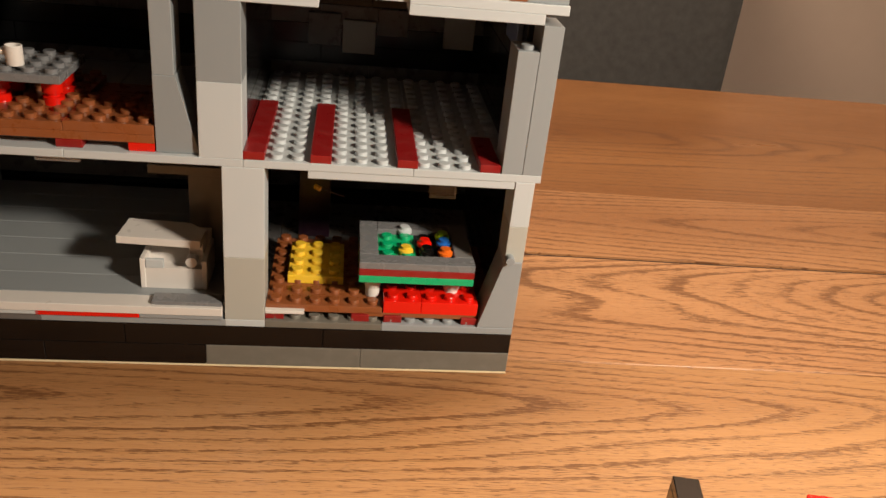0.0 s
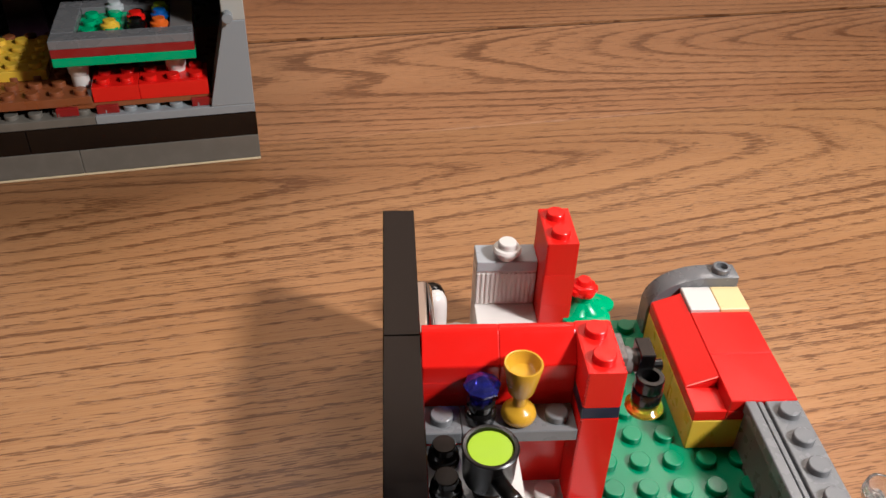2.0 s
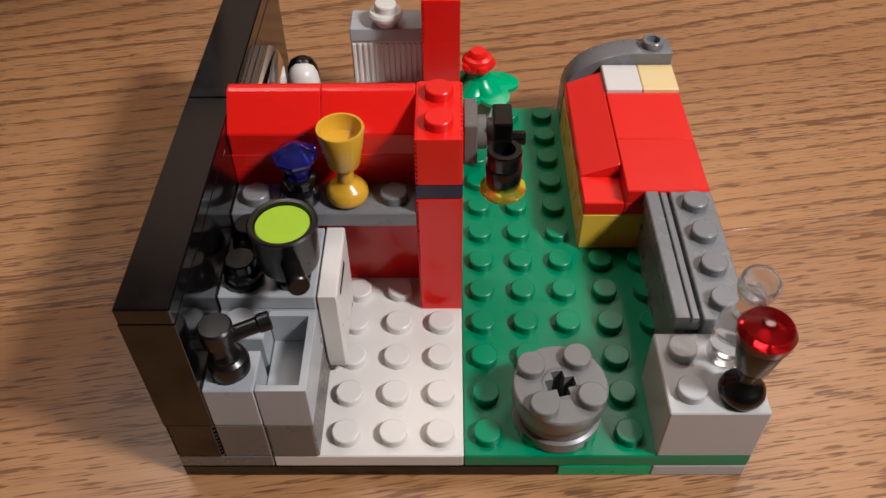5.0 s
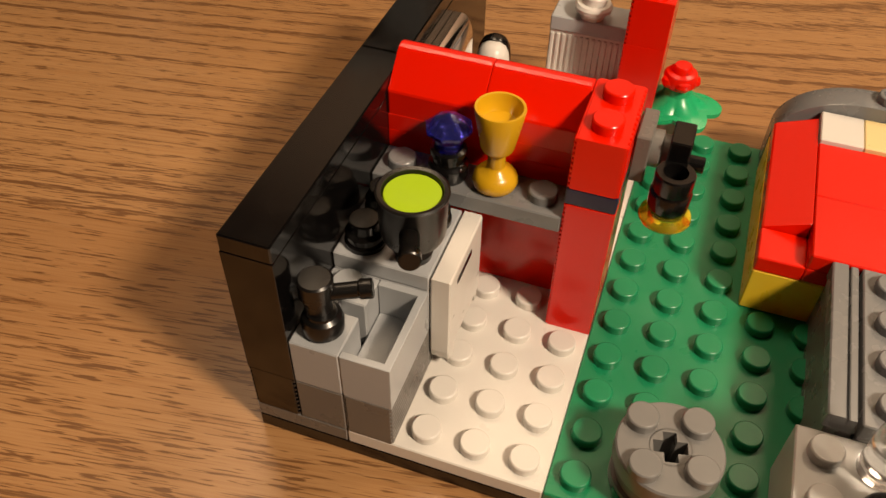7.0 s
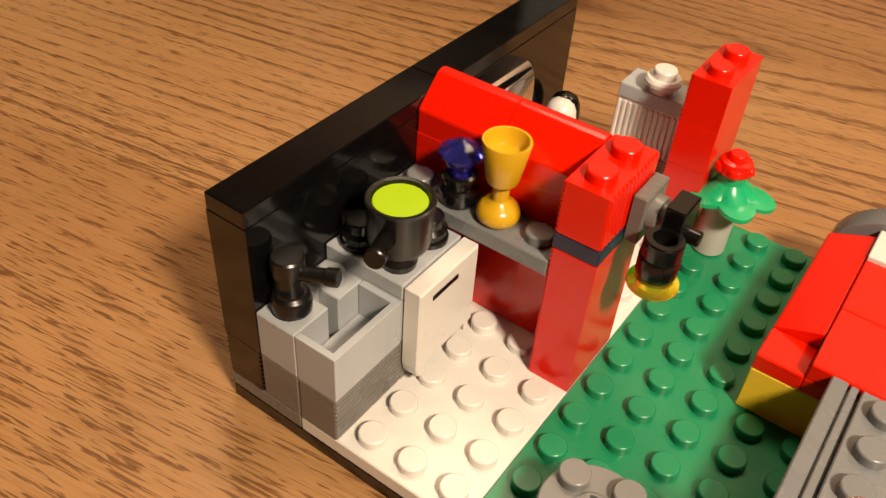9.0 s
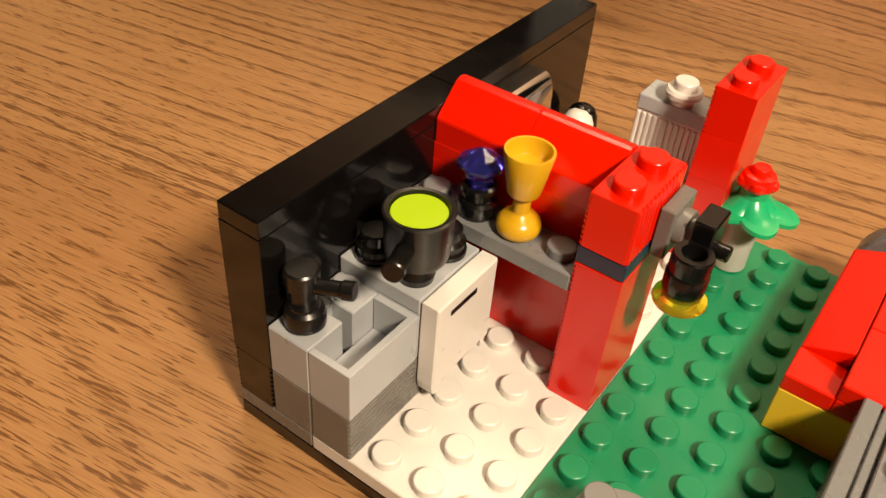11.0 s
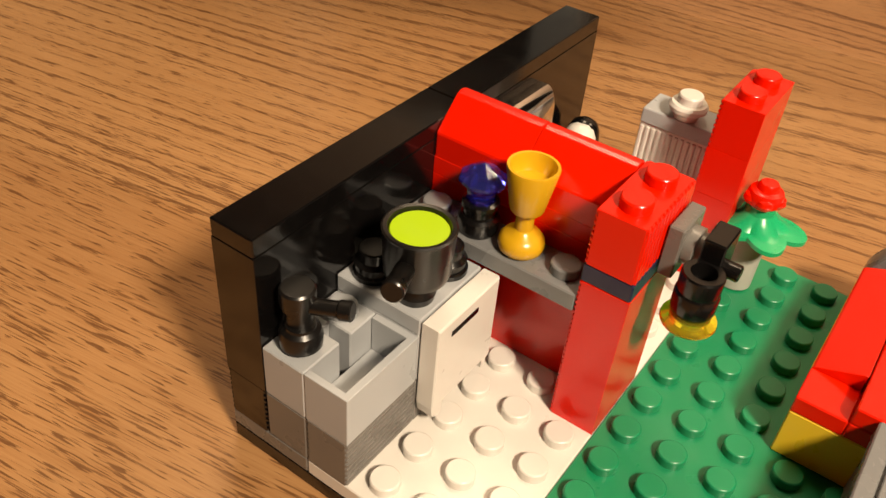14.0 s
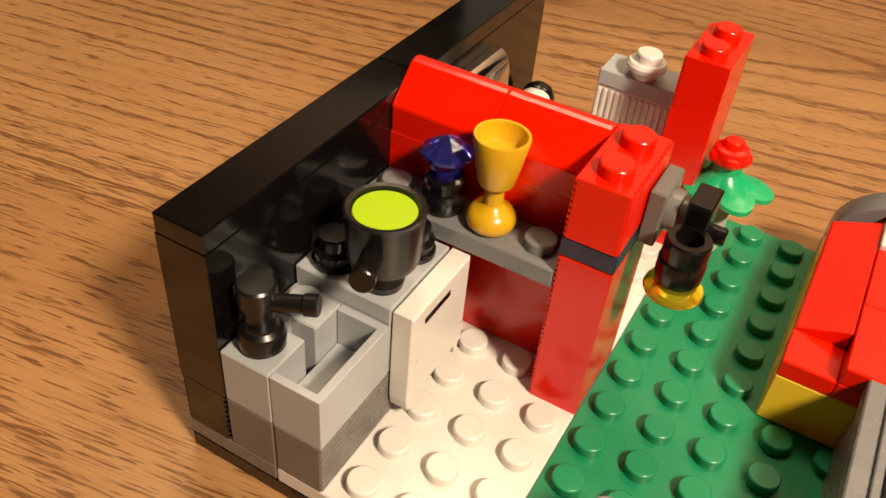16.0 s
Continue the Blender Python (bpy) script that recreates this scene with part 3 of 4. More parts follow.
# ---- the stove ----
stove = thing("toy_stove", "grey toy stove block with a white slotted oven door", "toy stove", (2, 3, 2))
brick(stove, BRACKET_GREY, 1, 3, 2, 4, 2, 5)
brick(stove, LIGHT_GREY, 1, 3, 2, 4, 5, 8)
brick(stove, LIGHT_GREY, 1, 3, 2, 4, 8, 9, name="top_plate")
bm = bmesh.new()
x0, x1, low, high = 3.02, 3.43, 3.1, 8.95
prism(bm, [(2.0, low + 0.5), (2.0, high), (4.0, high), (4.0, low + 0.5), (3.9, low + 0.5), (3.86, low), (3.72, low), (3.72, low + 0.55), (2.3, low + 0.55), (2.3, low - 0.25), (2.2, low - 0.3), (2.05, low - 0.1)], x0, x1, axis="X")
door = part("door", bm, WHITE, stove, "white oven door")
# black inlay in place of the slot's shaded depth
bm = bmesh.new()
box(bm, 3.25, 3.445, 2.42, 3.28, 7.92, 8.22, edge=0.0, gap=0.0)
bmesh.ops.recalc_face_normals(bm, faces=bm.faces)
part("slot", bm, BLACK, door, "black inlay standing for the slot opening")
for x, y in ((1.5, 2.5), (1.5, 3.5), (2.5, 3.5)):
    turned(stove, "burner", BLACK, ((0, 0), (3.3, 0), (3.3, 0.8), (2.9, 1.0), (2.9, 2.2), (3.1, 2.4), (2.4, 3.0), (2.4, 4.7), (2.2, 4.95), (0, 5.0)), x, y, 9)

pot = thing("toy_pot", "black toy cooking pot filled with a lime disc, on the stove", "toy pot", (2.5, 2.5, 9))
turned(pot, "body", SATIN_BLACK, ((0, 0), (2.9, 0), (3.1, 1.2), (2.6, 2.2), (2.6, 3.6), (4.7, 4.4), (5.0, 5.4), (5.3, 12.2), (5.5, 12.9), (5.2, 13.1), (4.6, 13.0), (4.4, 12.2), (4.3, 9.0), (0, 9.0)), 2.5, 2.5, 9, segments=36)
turned(pot, "filling", LIME, ((0, 8.9), (4.35, 8.9), (4.35, 12.3), (4.2, 12.5), (0, 12.5)), 2.5, 2.5, 9, segments=36, label="flat lime green disc")
bar(pot, "handle", SATIN_BLACK, (2.62, 2.0, 11.7), (2.95, 1.17, 12.1), 1.5, flare=1.12)

# ---- the shelf with goblets ----
shelf = thing("toy_shelf", "dark grey studded toy plate shelf against the red wall", "toy shelf", (3, 4.5, 9))
for a, b, at in ((1, 2, 1.5), (2, 5, 4.5)):
    bm = bmesh.new()
    box(bm, a, b, 4, 5, 9, 10)
    bmesh.ops.recalc_face_normals(bm, faces=bm.faces)
    stud_part(part("plate", bm, MID_GREY, shelf), MID_GREY, at, 4.5, 10)

GOBLET = ((0, 0), (2.9, 0), (3.5, 0.6), (3.72, 1.5), (3.5, 2.45), (2.8, 3.25), (1.75, 3.8), (1.45, 4.3), (1.4, 7.3), (1.7, 7.6), (2.55, 7.8), (2.75, 8.3), (4.0, 15.2), (3.9, 15.5), (3.5, 15.45), (3.3, 14.8), (2.95, 13.4), (2.6, 12.9), (0, 12.7))
GOBLET_PARTS = (("foot", 0, 8), ("stem", 7, 10), ("bowl", 9, 19))
cup = thing("golden_goblet", "golden yellow plastic toy goblet on the shelf", "toy goblet", (3.5, 4.5, 10))
for name, low, high in GOBLET_PARTS:
    turned(cup, name, GOLD, GOBLET[low:high] if low else GOBLET[:high], 3.5, 4.5, 10, segments=36)

gem = thing("gem_goblet", "black toy stand holding a clear blue faceted gem", "toy gem", (2.5, 4.5, 10))
turned(gem, "stand", BLACK, ((0, 0), (3.1, 0), (3.3, 0.8), (3.3, 2.6), (2.9, 3.2), (2.6, 3.3), (2.6, 4.4), (3.0, 4.8), (3.0, 5.6), (2.4, 5.9), (1.8, 5.2), (0, 5.2)), 2.5, 4.5, 10)
turned(gem, "jewel", CLEAR_BLUE, ((0, 5.3), (1.7, 5.3), (2.1, 6.2), (2.4, 7.6), (3.8, 9.2), (3.9, 9.8), (2.5, 11.0), (0, 12.4)), 2.5, 4.5, 10, segments=8, flat=True, label="clear blue faceted gem")

# ---- the red partition and its posts ----
partition = thing("red_partition", "red toy brick partition with sloped top", "toy wall", (3, 5.5, 2))
brick(partition, RED, 1, 5, 5, 6, 2, 11, tight=True, name="panel")
for a, b in ((1, 3), (3, 5)):
    brick(partition, RED, a, b, 5, 6, 11, 12, name="plate", tight=True)
    bm = bmesh.new()
    prism(bm, [(5.01, 12.0), (5.01, 13.3), (5.03, 13.42), (5.60, 14.85), (5.66, 14.98), (5.74, 15.06), (5.84, 15.08), (5.93, 15.0), (5.99, 14.8), (5.99, 12.0)], a + 0.006, b - 0.006, axis="X")
    part("slope", bm, RED, partition)

post = thing("red_post", "red toy brick post with a navy band", "toy post", (5.5, 5, 2))
toothed(post, RED, 5, 6, 4, 6, 2, 11, depth=0.05, ribs=30)
brick(post, NAVY, 5, 6, 4, 6, 11, 12, name="plate", label="navy plate")
toothed(post, RED, 5, 6, 4, 6, 12, 15, depth=0.055, flutes=13, top=True)

column = thing("tall_red_column", "tall red toy brick column with two studs", "toy post", (5.5, 11, 2))
for z in (2, 5, 8):
    toothed(column, RED, 5, 6, 10, 12, z, z + 3)
toothed(column, RED, 5, 6, 10, 12, 11, 14, depth=0.06, ribs=10, top=True)

# ---- the wall lamp on the post ----
sconce = thing("toy_wall_lamp", "black and clear yellow toy lamp clipped to the red post", "toy lamp", (6, 5.4, 11.5))
brick(sconce, BRACKET_GREY, 6.01, 6.32, 4.95, 5.95, 11.3, 14.0, name="bracket", label="grey bracket")
turned(sconce, "pin", BRACKET_GREY, ((0, 0), (3.0, 0), (3.0, 1.6), (2.5, 1.8), (2.5, 3.4), (0, 3.4)), 6.3, 5.42, 12.7, axis="X")
brick(sconce, BLACK, 6.64, 7.06, 5.0, 5.75, 11.9, 14.0, name="clip")
bar(sconce, "peg", BLACK, (7.02, 5.3, 12.5), (7.36, 5.3, 12.5), 1.3)
turned(sconce, "barrel", BLACK, ((0, 0), (2.5, 0), (2.8, 0.5), (3.15, 1.4), (3.2, 4.2), (2.95, 4.7), (3.05, 5.2), (3.05, 7.5), (2.85, 7.8), (1.9, 7.8), (1.75, 5.0), (0, 5.0)), 6.88, 4.72, 10.5)
turned(sconce, "ring", CLEAR_YELLOW, ((2.3, 0.0), (3.9, 0.0), (4.1, 0.4), (4.0, 0.9), (3.0, 1.6), (2.9, 2.6), (2.55, 2.7), (2.5, 1.2), (2.3, 0.0)), 6.88, 4.72, 10.05, label="clear yellow ring")

# ---- the flower ----
flower = thing("toy_flower", "red toy flower with green leaves in a grey pot", "toy plant", (6.5, 10.5, 2))
turned(flower, "pot", TAN_GREY, ((0, 0), (2.6, 0), (3.4, 0.4), (3.4, 13.6), (3.1, 14.2), (0, 14.2)), 6.5, 10.6, 2)
bm = bmesh.new()
count = 72
lobes = ((-2.15, 0.0078), (-0.80, 0.0088), (0.30, 0.0098), (1.75, 0.0070))
sheets = []
for under in (0.0, 0.0009):  # upper and lower skin: a skirt flaring from the stalk into drooping lobes
    skin = []
    for step in range(8):
        f = step / 7
        ring = []
        for k in range(count):
            a = 2 * math.pi * k / count
            far = max(0.0060 + (reach - 0.0060) * max(0.0, 1 - (abs(math.remainder(a - way, 2 * math.pi)) / 0.66) ** 1.7) for way, reach in lobes)
            r = 0.0026 + f * (far - 0.0026)
            z = 7.6 * H - 0.0030 * min(1.0, f * 1.7) ** 0.7 - 0.26 * max(0.0, r - 0.0062) - under
            ring.append(bm.verts.new((6.5 * P + r * math.cos(a), 10.6 * P + r * math.sin(a), z)))
        skin.append(ring)
    sheets.append(skin)
for skin in sheets:
    for low, high in zip(skin, skin[1:]):
        for k in range(count):
            n = (k + 1) % count
            bm.faces.new((low[k], low[n], high[n], high[k])).smooth = True
for end in (0, -1):
    for k in range(count):
        n = (k + 1) % count
        bm.faces.new((sheets[0][end][k], sheets[0][end][n], sheets[1][end][n], sheets[1][end][k]))
bmesh.ops.recalc_face_normals(bm, faces=bm.faces)
part("leaves", bm, BRIGHT_GREEN, flower, "green lobed leaves")
turned(flower, "stalk", BRIGHT_GREEN, ((0, 14.2), (2.4, 14.2), (2.8, 16.0), (2.8, 19.5), (0, 19.5)), 6.5, 10.6, 2)
bm = bmesh.new()
lathe(bm, mm((0, 0), (2.8, 0), (3.3, 0.6), (3.4, 2.2), (3.0, 3.0), (2.0, 3.3), (1.9, 4.2), (1.6, 4.6), (0, 4.7)), (6.5 * P, 10.6 * P, 8.0 * H))
for k in range(5):
    a = 2 * math.pi * k / 5
    lathe(bm, mm((0, 0), (1.3, 0.1), (1.7, 0.9), (1.5, 1.8), (0.9, 2.2), (0, 2.3)), (6.5 * P + 0.0023 * math.cos(a), 10.6 * P + 0.0023 * math.sin(a), 8.0 * H + 0.0003), segments=16)
bmesh.ops.recalc_face_normals(bm, faces=bm.faces)
part("blossom", bm, RED, flower, "glossy red blossom")

# ---- the round stool ----
stool = thing("round_toy_table", "mid grey round toy table with four studs", "toy table", (8, 1, 2))
turned(stool, "drum", STOOL_GREY, ((0, 0), (7.2, 0), (7.6, 0.3), (7.6, 2.6), (7.0, 2.9), (7.0, 5.6), (7.7, 6.0), (7.9, 6.4), (7.9, 9.3), (7.65, 9.6), (3.0, 9.6)), 8, 1, 2, segments=48)
bm = bmesh.new()
ring_out = [(8 * P + 0.0031 * math.cos(2 * math.pi * k / 32), 1 * P + 0.0031 * math.sin(2 * math.pi * k / 32)) for k in range(32)]
cross = []
for k in range(4):
    a = math.pi / 2 * k + radians(12)
    for px, py in ((0.0025, -0.001), (0.0025, 0.001), (0.001, 0.001)):
        cross.append((8 * P + px * math.cos(a) - py * math.sin(a), 1 * P + px * math.sin(a) + py * math.cos(a)))
top_z = 5 * H
outer_loop = [bm.verts.new((x, y, top_z)) for x, y in ring_out]
inner_loop = [bm.verts.new((x, y, top_z)) for x, y in cross]
deep_loop = [bm.verts.new((x, y, top_z - 0.0092)) for x, y in cross]
fill = []
for loop in (outer_loop, inner_loop):
    for k in range(len(loop)):
        fill.append(bm.edges.new((loop[k], loop[(k + 1) % len(loop)])))
bmesh.ops.triangle_fill(bm, edges=fill, use_beauty=True)
for k in range(len(cross)):
    n = (k + 1) % len(cross)
    bm.faces.new((inner_loop[k], inner_loop[n], deep_loop[n], deep_loop[k]))
bm.faces.new(deep_loop)
bmesh.ops.recalc_face_normals(bm, faces=bm.faces)
stool_top = part("top", bm, STOOL_GREY, stool, "grey top with a cross-shaped hole")
for dx, dy in ((-0.5, -0.5), (0.5, -0.5), (-0.5, 0.5), (0.5, 0.5)):
    a = radians(12)
    stud_part(stool_top, STOOL_GREY, 8 + dx * math.cos(a) - dy * math.sin(a), 1 + dx * math.sin(a) + dy * math.cos(a), 5)

# ---- the bar counter ----
counter = thing("toy_counter", "light grey studded toy counter block", "toy counter", (11, 1, 2))
bm = bmesh.new()
box(bm, 10, 12, 0, 2, 2, 6)
bmesh.ops.recalc_face_normals(bm, faces=bm.faces)
block = part("brick", bm, WARM_GREY, counter)
for y in (0.5, 1.5):
    stud_part(block, WARM_GREY, 10.5, y, 6)

dark_cup = thing("black_goblet", "black toy goblet holding a clear red gem", "toy goblet", (11.45, 0.45, 6))
for name, low, high in GOBLET_PARTS:
    turned(dark_cup, name, BLACK, GOBLET[low:high] if low else GOBLET[:high], 11.45, 0.45, 6, segments=32)
turned(dark_cup, "jewel", CLEAR_RED, ((0, 13.2), (2.9, 13.6), (4.15, 14.8), (4.35, 16.4), (3.7, 17.5), (1.3, 18.0), (0.9, 18.4), (0, 18.5)), 11.45, 0.45, 6, segments=32, label="clear red faceted gem")

bottle = thing("clear_bottle", "clear colourless toy bottle with a flared open neck", "toy bottle", (11.4, 1.45, 6))
turned(bottle, "flask", CLEAR, ((0, 0), (2.9, 0), (3.2, 0.4), (3.2, 2.0), (2.9, 2.3), (2.9, 2.7), (3.15, 3.0), (3.1, 8.0), (2.8, 9.2), (2.0, 10.2), (1.6, 10.9), (0, 11.0)), 11.4, 1.45, 6)
bm = bmesh.new()
start = Vector((11.4 * P, 1.45 * P, 6 * H + 0.0105))
tilt = Matrix.Rotation(radians(2), 4, "Y") @ Matrix.Rotation(radians(10), 4, "X")
lathe(bm, mm((0, 0), (1.5, 0), (1.45, 4.6), (1.8, 5.4), (2.7, 6.4), (3.0, 7.6), (3.0, 9.6), (2.75, 9.9), (2.45, 9.6), (2.3, 7.6), (1.6, 6.8), (0, 6.6)), start, turn=tilt)
bmesh.ops.recalc_face_normals(bm, faces=bm.faces)
part("neck", bm, CLEAR, bottle)

# ---- the bench ----
bench = thing("toy_bench", "dark grey toy bench with a grooved edge and studs", "toy bench", (11.2, 4, 2))
brick(bench, DARK_GREY, 11, 12, 2.02, 6, 2, 3)
brick(bench, DARK_GREY, 11, 12, 2.02, 4, 3, 6)
brick(bench, DARK_GREY, 11, 12, 4, 6, 3, 6)
brick(bench, DARK_GREY, 10.48, 10.98, 2.1, 6, 2, 6, name="panel")
bm = bmesh.new()
box(bm, 11, 12, 2.02, 6, 6, 7)
bmesh.ops.recalc_face_normals(bm, faces=bm.faces)
bench_plate = part("plate", bm, MID_GREY, bench)
for y in (2.5, 3.5, 4.5, 5.5):
    stud_part(bench_plate, MID_GREY, 11.5, y, 7)
bm = bmesh.new()
prism(bm, [(10.42, 6.0), (10.42, 6.9), (10.45, 6.97), (10.72, 6.97), (10.74, 6.9), (10.74, 6.55), (10.79, 6.55), (10.79, 6.86), (10.81, 6.9), (10.92, 6.9), (10.94, 6.84), (10.94, 6.4), (10.99, 6.4), (10.99, 6.0)], 2.1, 6.0, axis="Y")
part("rail", bm, MID_GREY, bench, "grey grooved rail")

# ---- the bed ----
bed = thing("toy_bed", "red and yellow toy bed with a grey arched headboard", "toy bed", (10.5, 9, 2))
for y0, y1 in ((6, 8), (8, 11)):
    brick(bed, YELLOW, 9, 12, y0, y1, 2, 5, name="bed_block")
brick(bed, RED, 9, 10, 6, 7, 5, 6, name="blanket_tile")
brick(bed, RED, 10, 12, 6, 11, 5, 6, name="mattress_plate")
bm = bmesh.new()
prism(bm, [(9.02, 5.0), (9.02, 5.95), (9.06, 6.05), (9.94, 6.92), (9.98, 6.95), (9.985, 5.0)], 7.01, 11, axis="Y")
part("blanket_slope", bm, RED, bed)
brick(bed, RED, 10, 12, 6, 8, 6, 7, name="blanket_tile")
brick(bed, RED, 10, 12, 8, 10, 6, 7, name="blanket_tile")
brick(bed, WHITE, 10, 11, 10, 11.2, 6, 7.25, name="pillow", label="white pillow tile")
brick(bed, CREAM, 11, 12, 10, 11.2, 6, 7.25, name="pillow", label="cream pillow tile")
bm = bmesh.new()
arc = [(9.02 + 2.0 * (1 - math.cos(math.pi / 2 * k / 14)), 4.6 + 3.5 * math.sin(math.pi / 2 * k / 14)) for k in range(15)]
prism(bm, [(9.02, 2.0)] + arc + [(11.98, 8.1), (11.98, 2.0)], 11.21, 11.99, axis="Y")
for f in bm.faces:
    f.smooth = len(f.verts) == 4
lathe(bm, mm((2.4, 0), (2.4, 1.5), (2.2, 1.7), (1.6, 1.7), (1.5, 0.2), (0, 0.2)), (11.45 * P, 11.6 * P, 8.1 * H))
part("headboard", bm, MID_GREY, bed, "arched grey headboard with a hollow stud")

# ---- the bathroom corner behind the partition ----
washstand = thing("toy_washstand", "white ribbed toy washstand with a grey top", "toy washstand", (4, 11, 2))
brick(washstand, WHITE, 3, 5, 10, 12, 2, 5)
brick(washstand, WHITE, 3, 5, 10, 12, 5, 6, name="plate")
ribbed(washstand, WHITE, 3, 5, 11, 12, 6, 9.5, "y", ribs=13, depth=0.05, name="grille_brick")
brick(washstand, LIGHT_GREY, 3, 5, 11, 12, 9.5, 10.5, name="top_plate", label="light grey top plate")
bowl = thing("toy_soap_dish", "small white round toy piece on the washstand", "toy dish", (4, 11.3, 10.5))
turned(bowl, "foot", WHITE, ((0, 0), (2.4, 0), (2.5, 0.8), (3.7, 1.8), (3.8, 2.6), (3.4, 3.2), (0, 3.2)), 4, 11.3, 10.5)
turned(bowl, "cap", WHITE, ((0, 3.2), (2.4, 3.2), (2.4, 4.6), (2.2, 4.9), (0, 4.9)), 4, 11.3, 10.5)

mirror = thing("toy_mirror", "silvery toy block fixed to the black wall", "toy mirror", (1.2, 9, 9.5))
bm = bmesh.new()
bow = [(1.2 + 0.3 * math.sin(math.pi / 2 * k / 10), 10.6 + 1.6 * math.cos(math.pi / 2 * k / 10)) for k in range(11)]
prism(bm, [(1.01, 9.4), (1.01, 12.2)] + bow + [(1.5, 9.4)], 6.9, 9.2, axis="Y")
for f in bm.faces:
    f.smooth = len(f.verts) == 4 and abs(f.normal.y) < 0.3 and f.normal.x > 0.05 and f.normal.z > -0.05
part("glass", bm, CHROME, mirror)

jar = thing("toy_toilet", "white domed toy piece with a black back behind the partition", "toy toilet", (1.7, 10.8, 2))
turned(jar, "dome", WHITE, ((0, 0), (3.4, 0), (3.6, 0.5), (3.6, 15.0), (3.35, 17.0), (2.6, 18.6), (1.4, 19.4), (0, 19.6)), 1.62, 10.75, 2)
turned(jar, "back", BLACK, ((0, 0), (3.4, 0), (3.6, 0.5), (3.6, 15.4), (3.35, 17.4), (2.6, 18.9), (1.4, 19.7), (0, 19.9)), 1.58, 11.02, 2, label="black rounded back")

# ---- the toy house: u runs to its right corner at 0, v goes in from its open front ----
def in_house(name, label, category, at, group=""):
    return thing(name, label, category, at, base=HOUSE, group=group)


house = in_house("toy_house", "open-fronted two-storey grey toy brick house", "toy house", (-16, 8, 0))
LEFT, DEEP = -32, 16
brick(house, CARD, LEFT, 0, -0.06, DEEP, -0.22, 0, name="base_sheet", label="pale base sheet")
# plinth: two courses
for a, b, m in ((-8, 0, OLD_DARK_GREY), (-16, -8, OLD_DARK_GREY), (-24, -16, BLACK), (-32, -24, BLACK)):
    brick(house, m, a, b, 0, 1, 0, 3)
for a, b in ((-32, -20), (-20, -10), (-10, 0)):
    brick(house, BLACK, a, b, 0, 1, 3, 6)
for z, m in ((0, OLD_DARK_GREY), (3, BLACK)):
    for a, b in ((1, 8), (8, 16)):
        brick(house, m, -1, 0, a, b, z, z + 3)
        brick(house, m, LEFT, LEFT + 1, a, b, z, z + 3)
    for a in (-31, -24, -16, -8):
        brick(house, m, a, min(a + 8, -1), 15, 16, z, z + 3)
# ground floor plates
for a, b, m in ((-32, -24, DARK_GREY), (-24, -15, HOUSE_BLUE), (-15, -13, HOUSE_GREY), (-13, -7, OLD_DARK_GREY), (-7, 0, HOUSE_BLUE)):
    brick(house, m, a, b, 0, 2, 6, 7, name="plate", top=a in (-13, -7), segments=12)
    brick(house, DARK_GREY, a, b, 2, 16, 6, 7, name="plate")
# back and side walls, course by course
for k, z in enumerate(range(7, 47, 3)):
    top_z = min(z + 3, 47)
    m = (BLACK, DARK_GREY, BLACK)[k % 3]
    cuts = (-32, -26, -20, -14, -8, -1) if k % 2 else (-32, -29, -23, -17, -11, -5, -1)
    for a, b in zip(cuts, cuts[1:]):
        if z in (40, 43) and b <= -5 and a >= -11 and k % 2:
            continue
        brick(house, m, a, b, 15, 16, z, top_z)
    for a, b in ((2, 8), (8, 16)) if k % 2 else ((2, 5), (5, 11), (11, 16)):
        brick(house, BLACK, -1, 0, a, b, z, top_z)
        brick(house, HOUSE_BLUE, LEFT, LEFT + 1, a, b, z, top_z)
    for a, b in ((2, 9), (9, 15)) if k % 2 else ((2, 6), (6, 12), (12, 15)):
        brick(house, BLACK, -15, -14, a, b, z, top_z)
# front right wall, ground floor: sloped foot, narrow above, with a clip
bm = bmesh.new()
prism(bm, [(-1.95, 7.0), (-1.9, 7.6), (-0.98, 16.6), (-0.98, 17), (-0.01, 17), (-0.01, 7.0)], 0.0, 1.98, axis="Y")
part("slope", bm, HOUSE_BLUE, house, "grey sloped brick")
brick(house, TAN_GREY, -0.98, 0, 0, 2, 17, 22)
brick(house, HOUSE_GREY, -0.98, 0, 0, 2, 22, 28)
bar(house, "clip", HOUSE_BLUE, (-0.75, 0.1, 17.6), (-0.75, -0.45, 17.6), 1.9)
# middle pillar, ground floor
brick(house, TAN_GREY, -15, -13, 0, 2, 7, 16)
brick(house, HOUSE_GREY, -15, -13, 0, 2, 16, 28)
# upper floor slab
for a, b, z0, z1 in ((-32, -22, 28, 29.4), (-22, -14, 28, 29.4), (-14, -6, 28, 29), (-6, 0.25, 28, 29)):
    brick(house, HOUSE_GREY, a, b, 0, 8, z0, 29, name="plate", top=a >= -14, segments=12)
    brick(house, HOUSE_GREY, a, min(b, 0), 8, 15, z0, 29, name="plate", top=a >= -14, segments=10)
brick(house, HOUSE_GREY, -11, -0.98, 0.05, 2, 27, 28, name="plate", label="light grey plate under the floor")
for u, long in ((-14, 8), (-10.9, 8), (-6.8, 8), (-2.8, 4)):
    brick(house, DEEP_RED, u, u + 1, 0.02, 0.02 + long, 29, 30, name="tile", label="dark red floor tile")
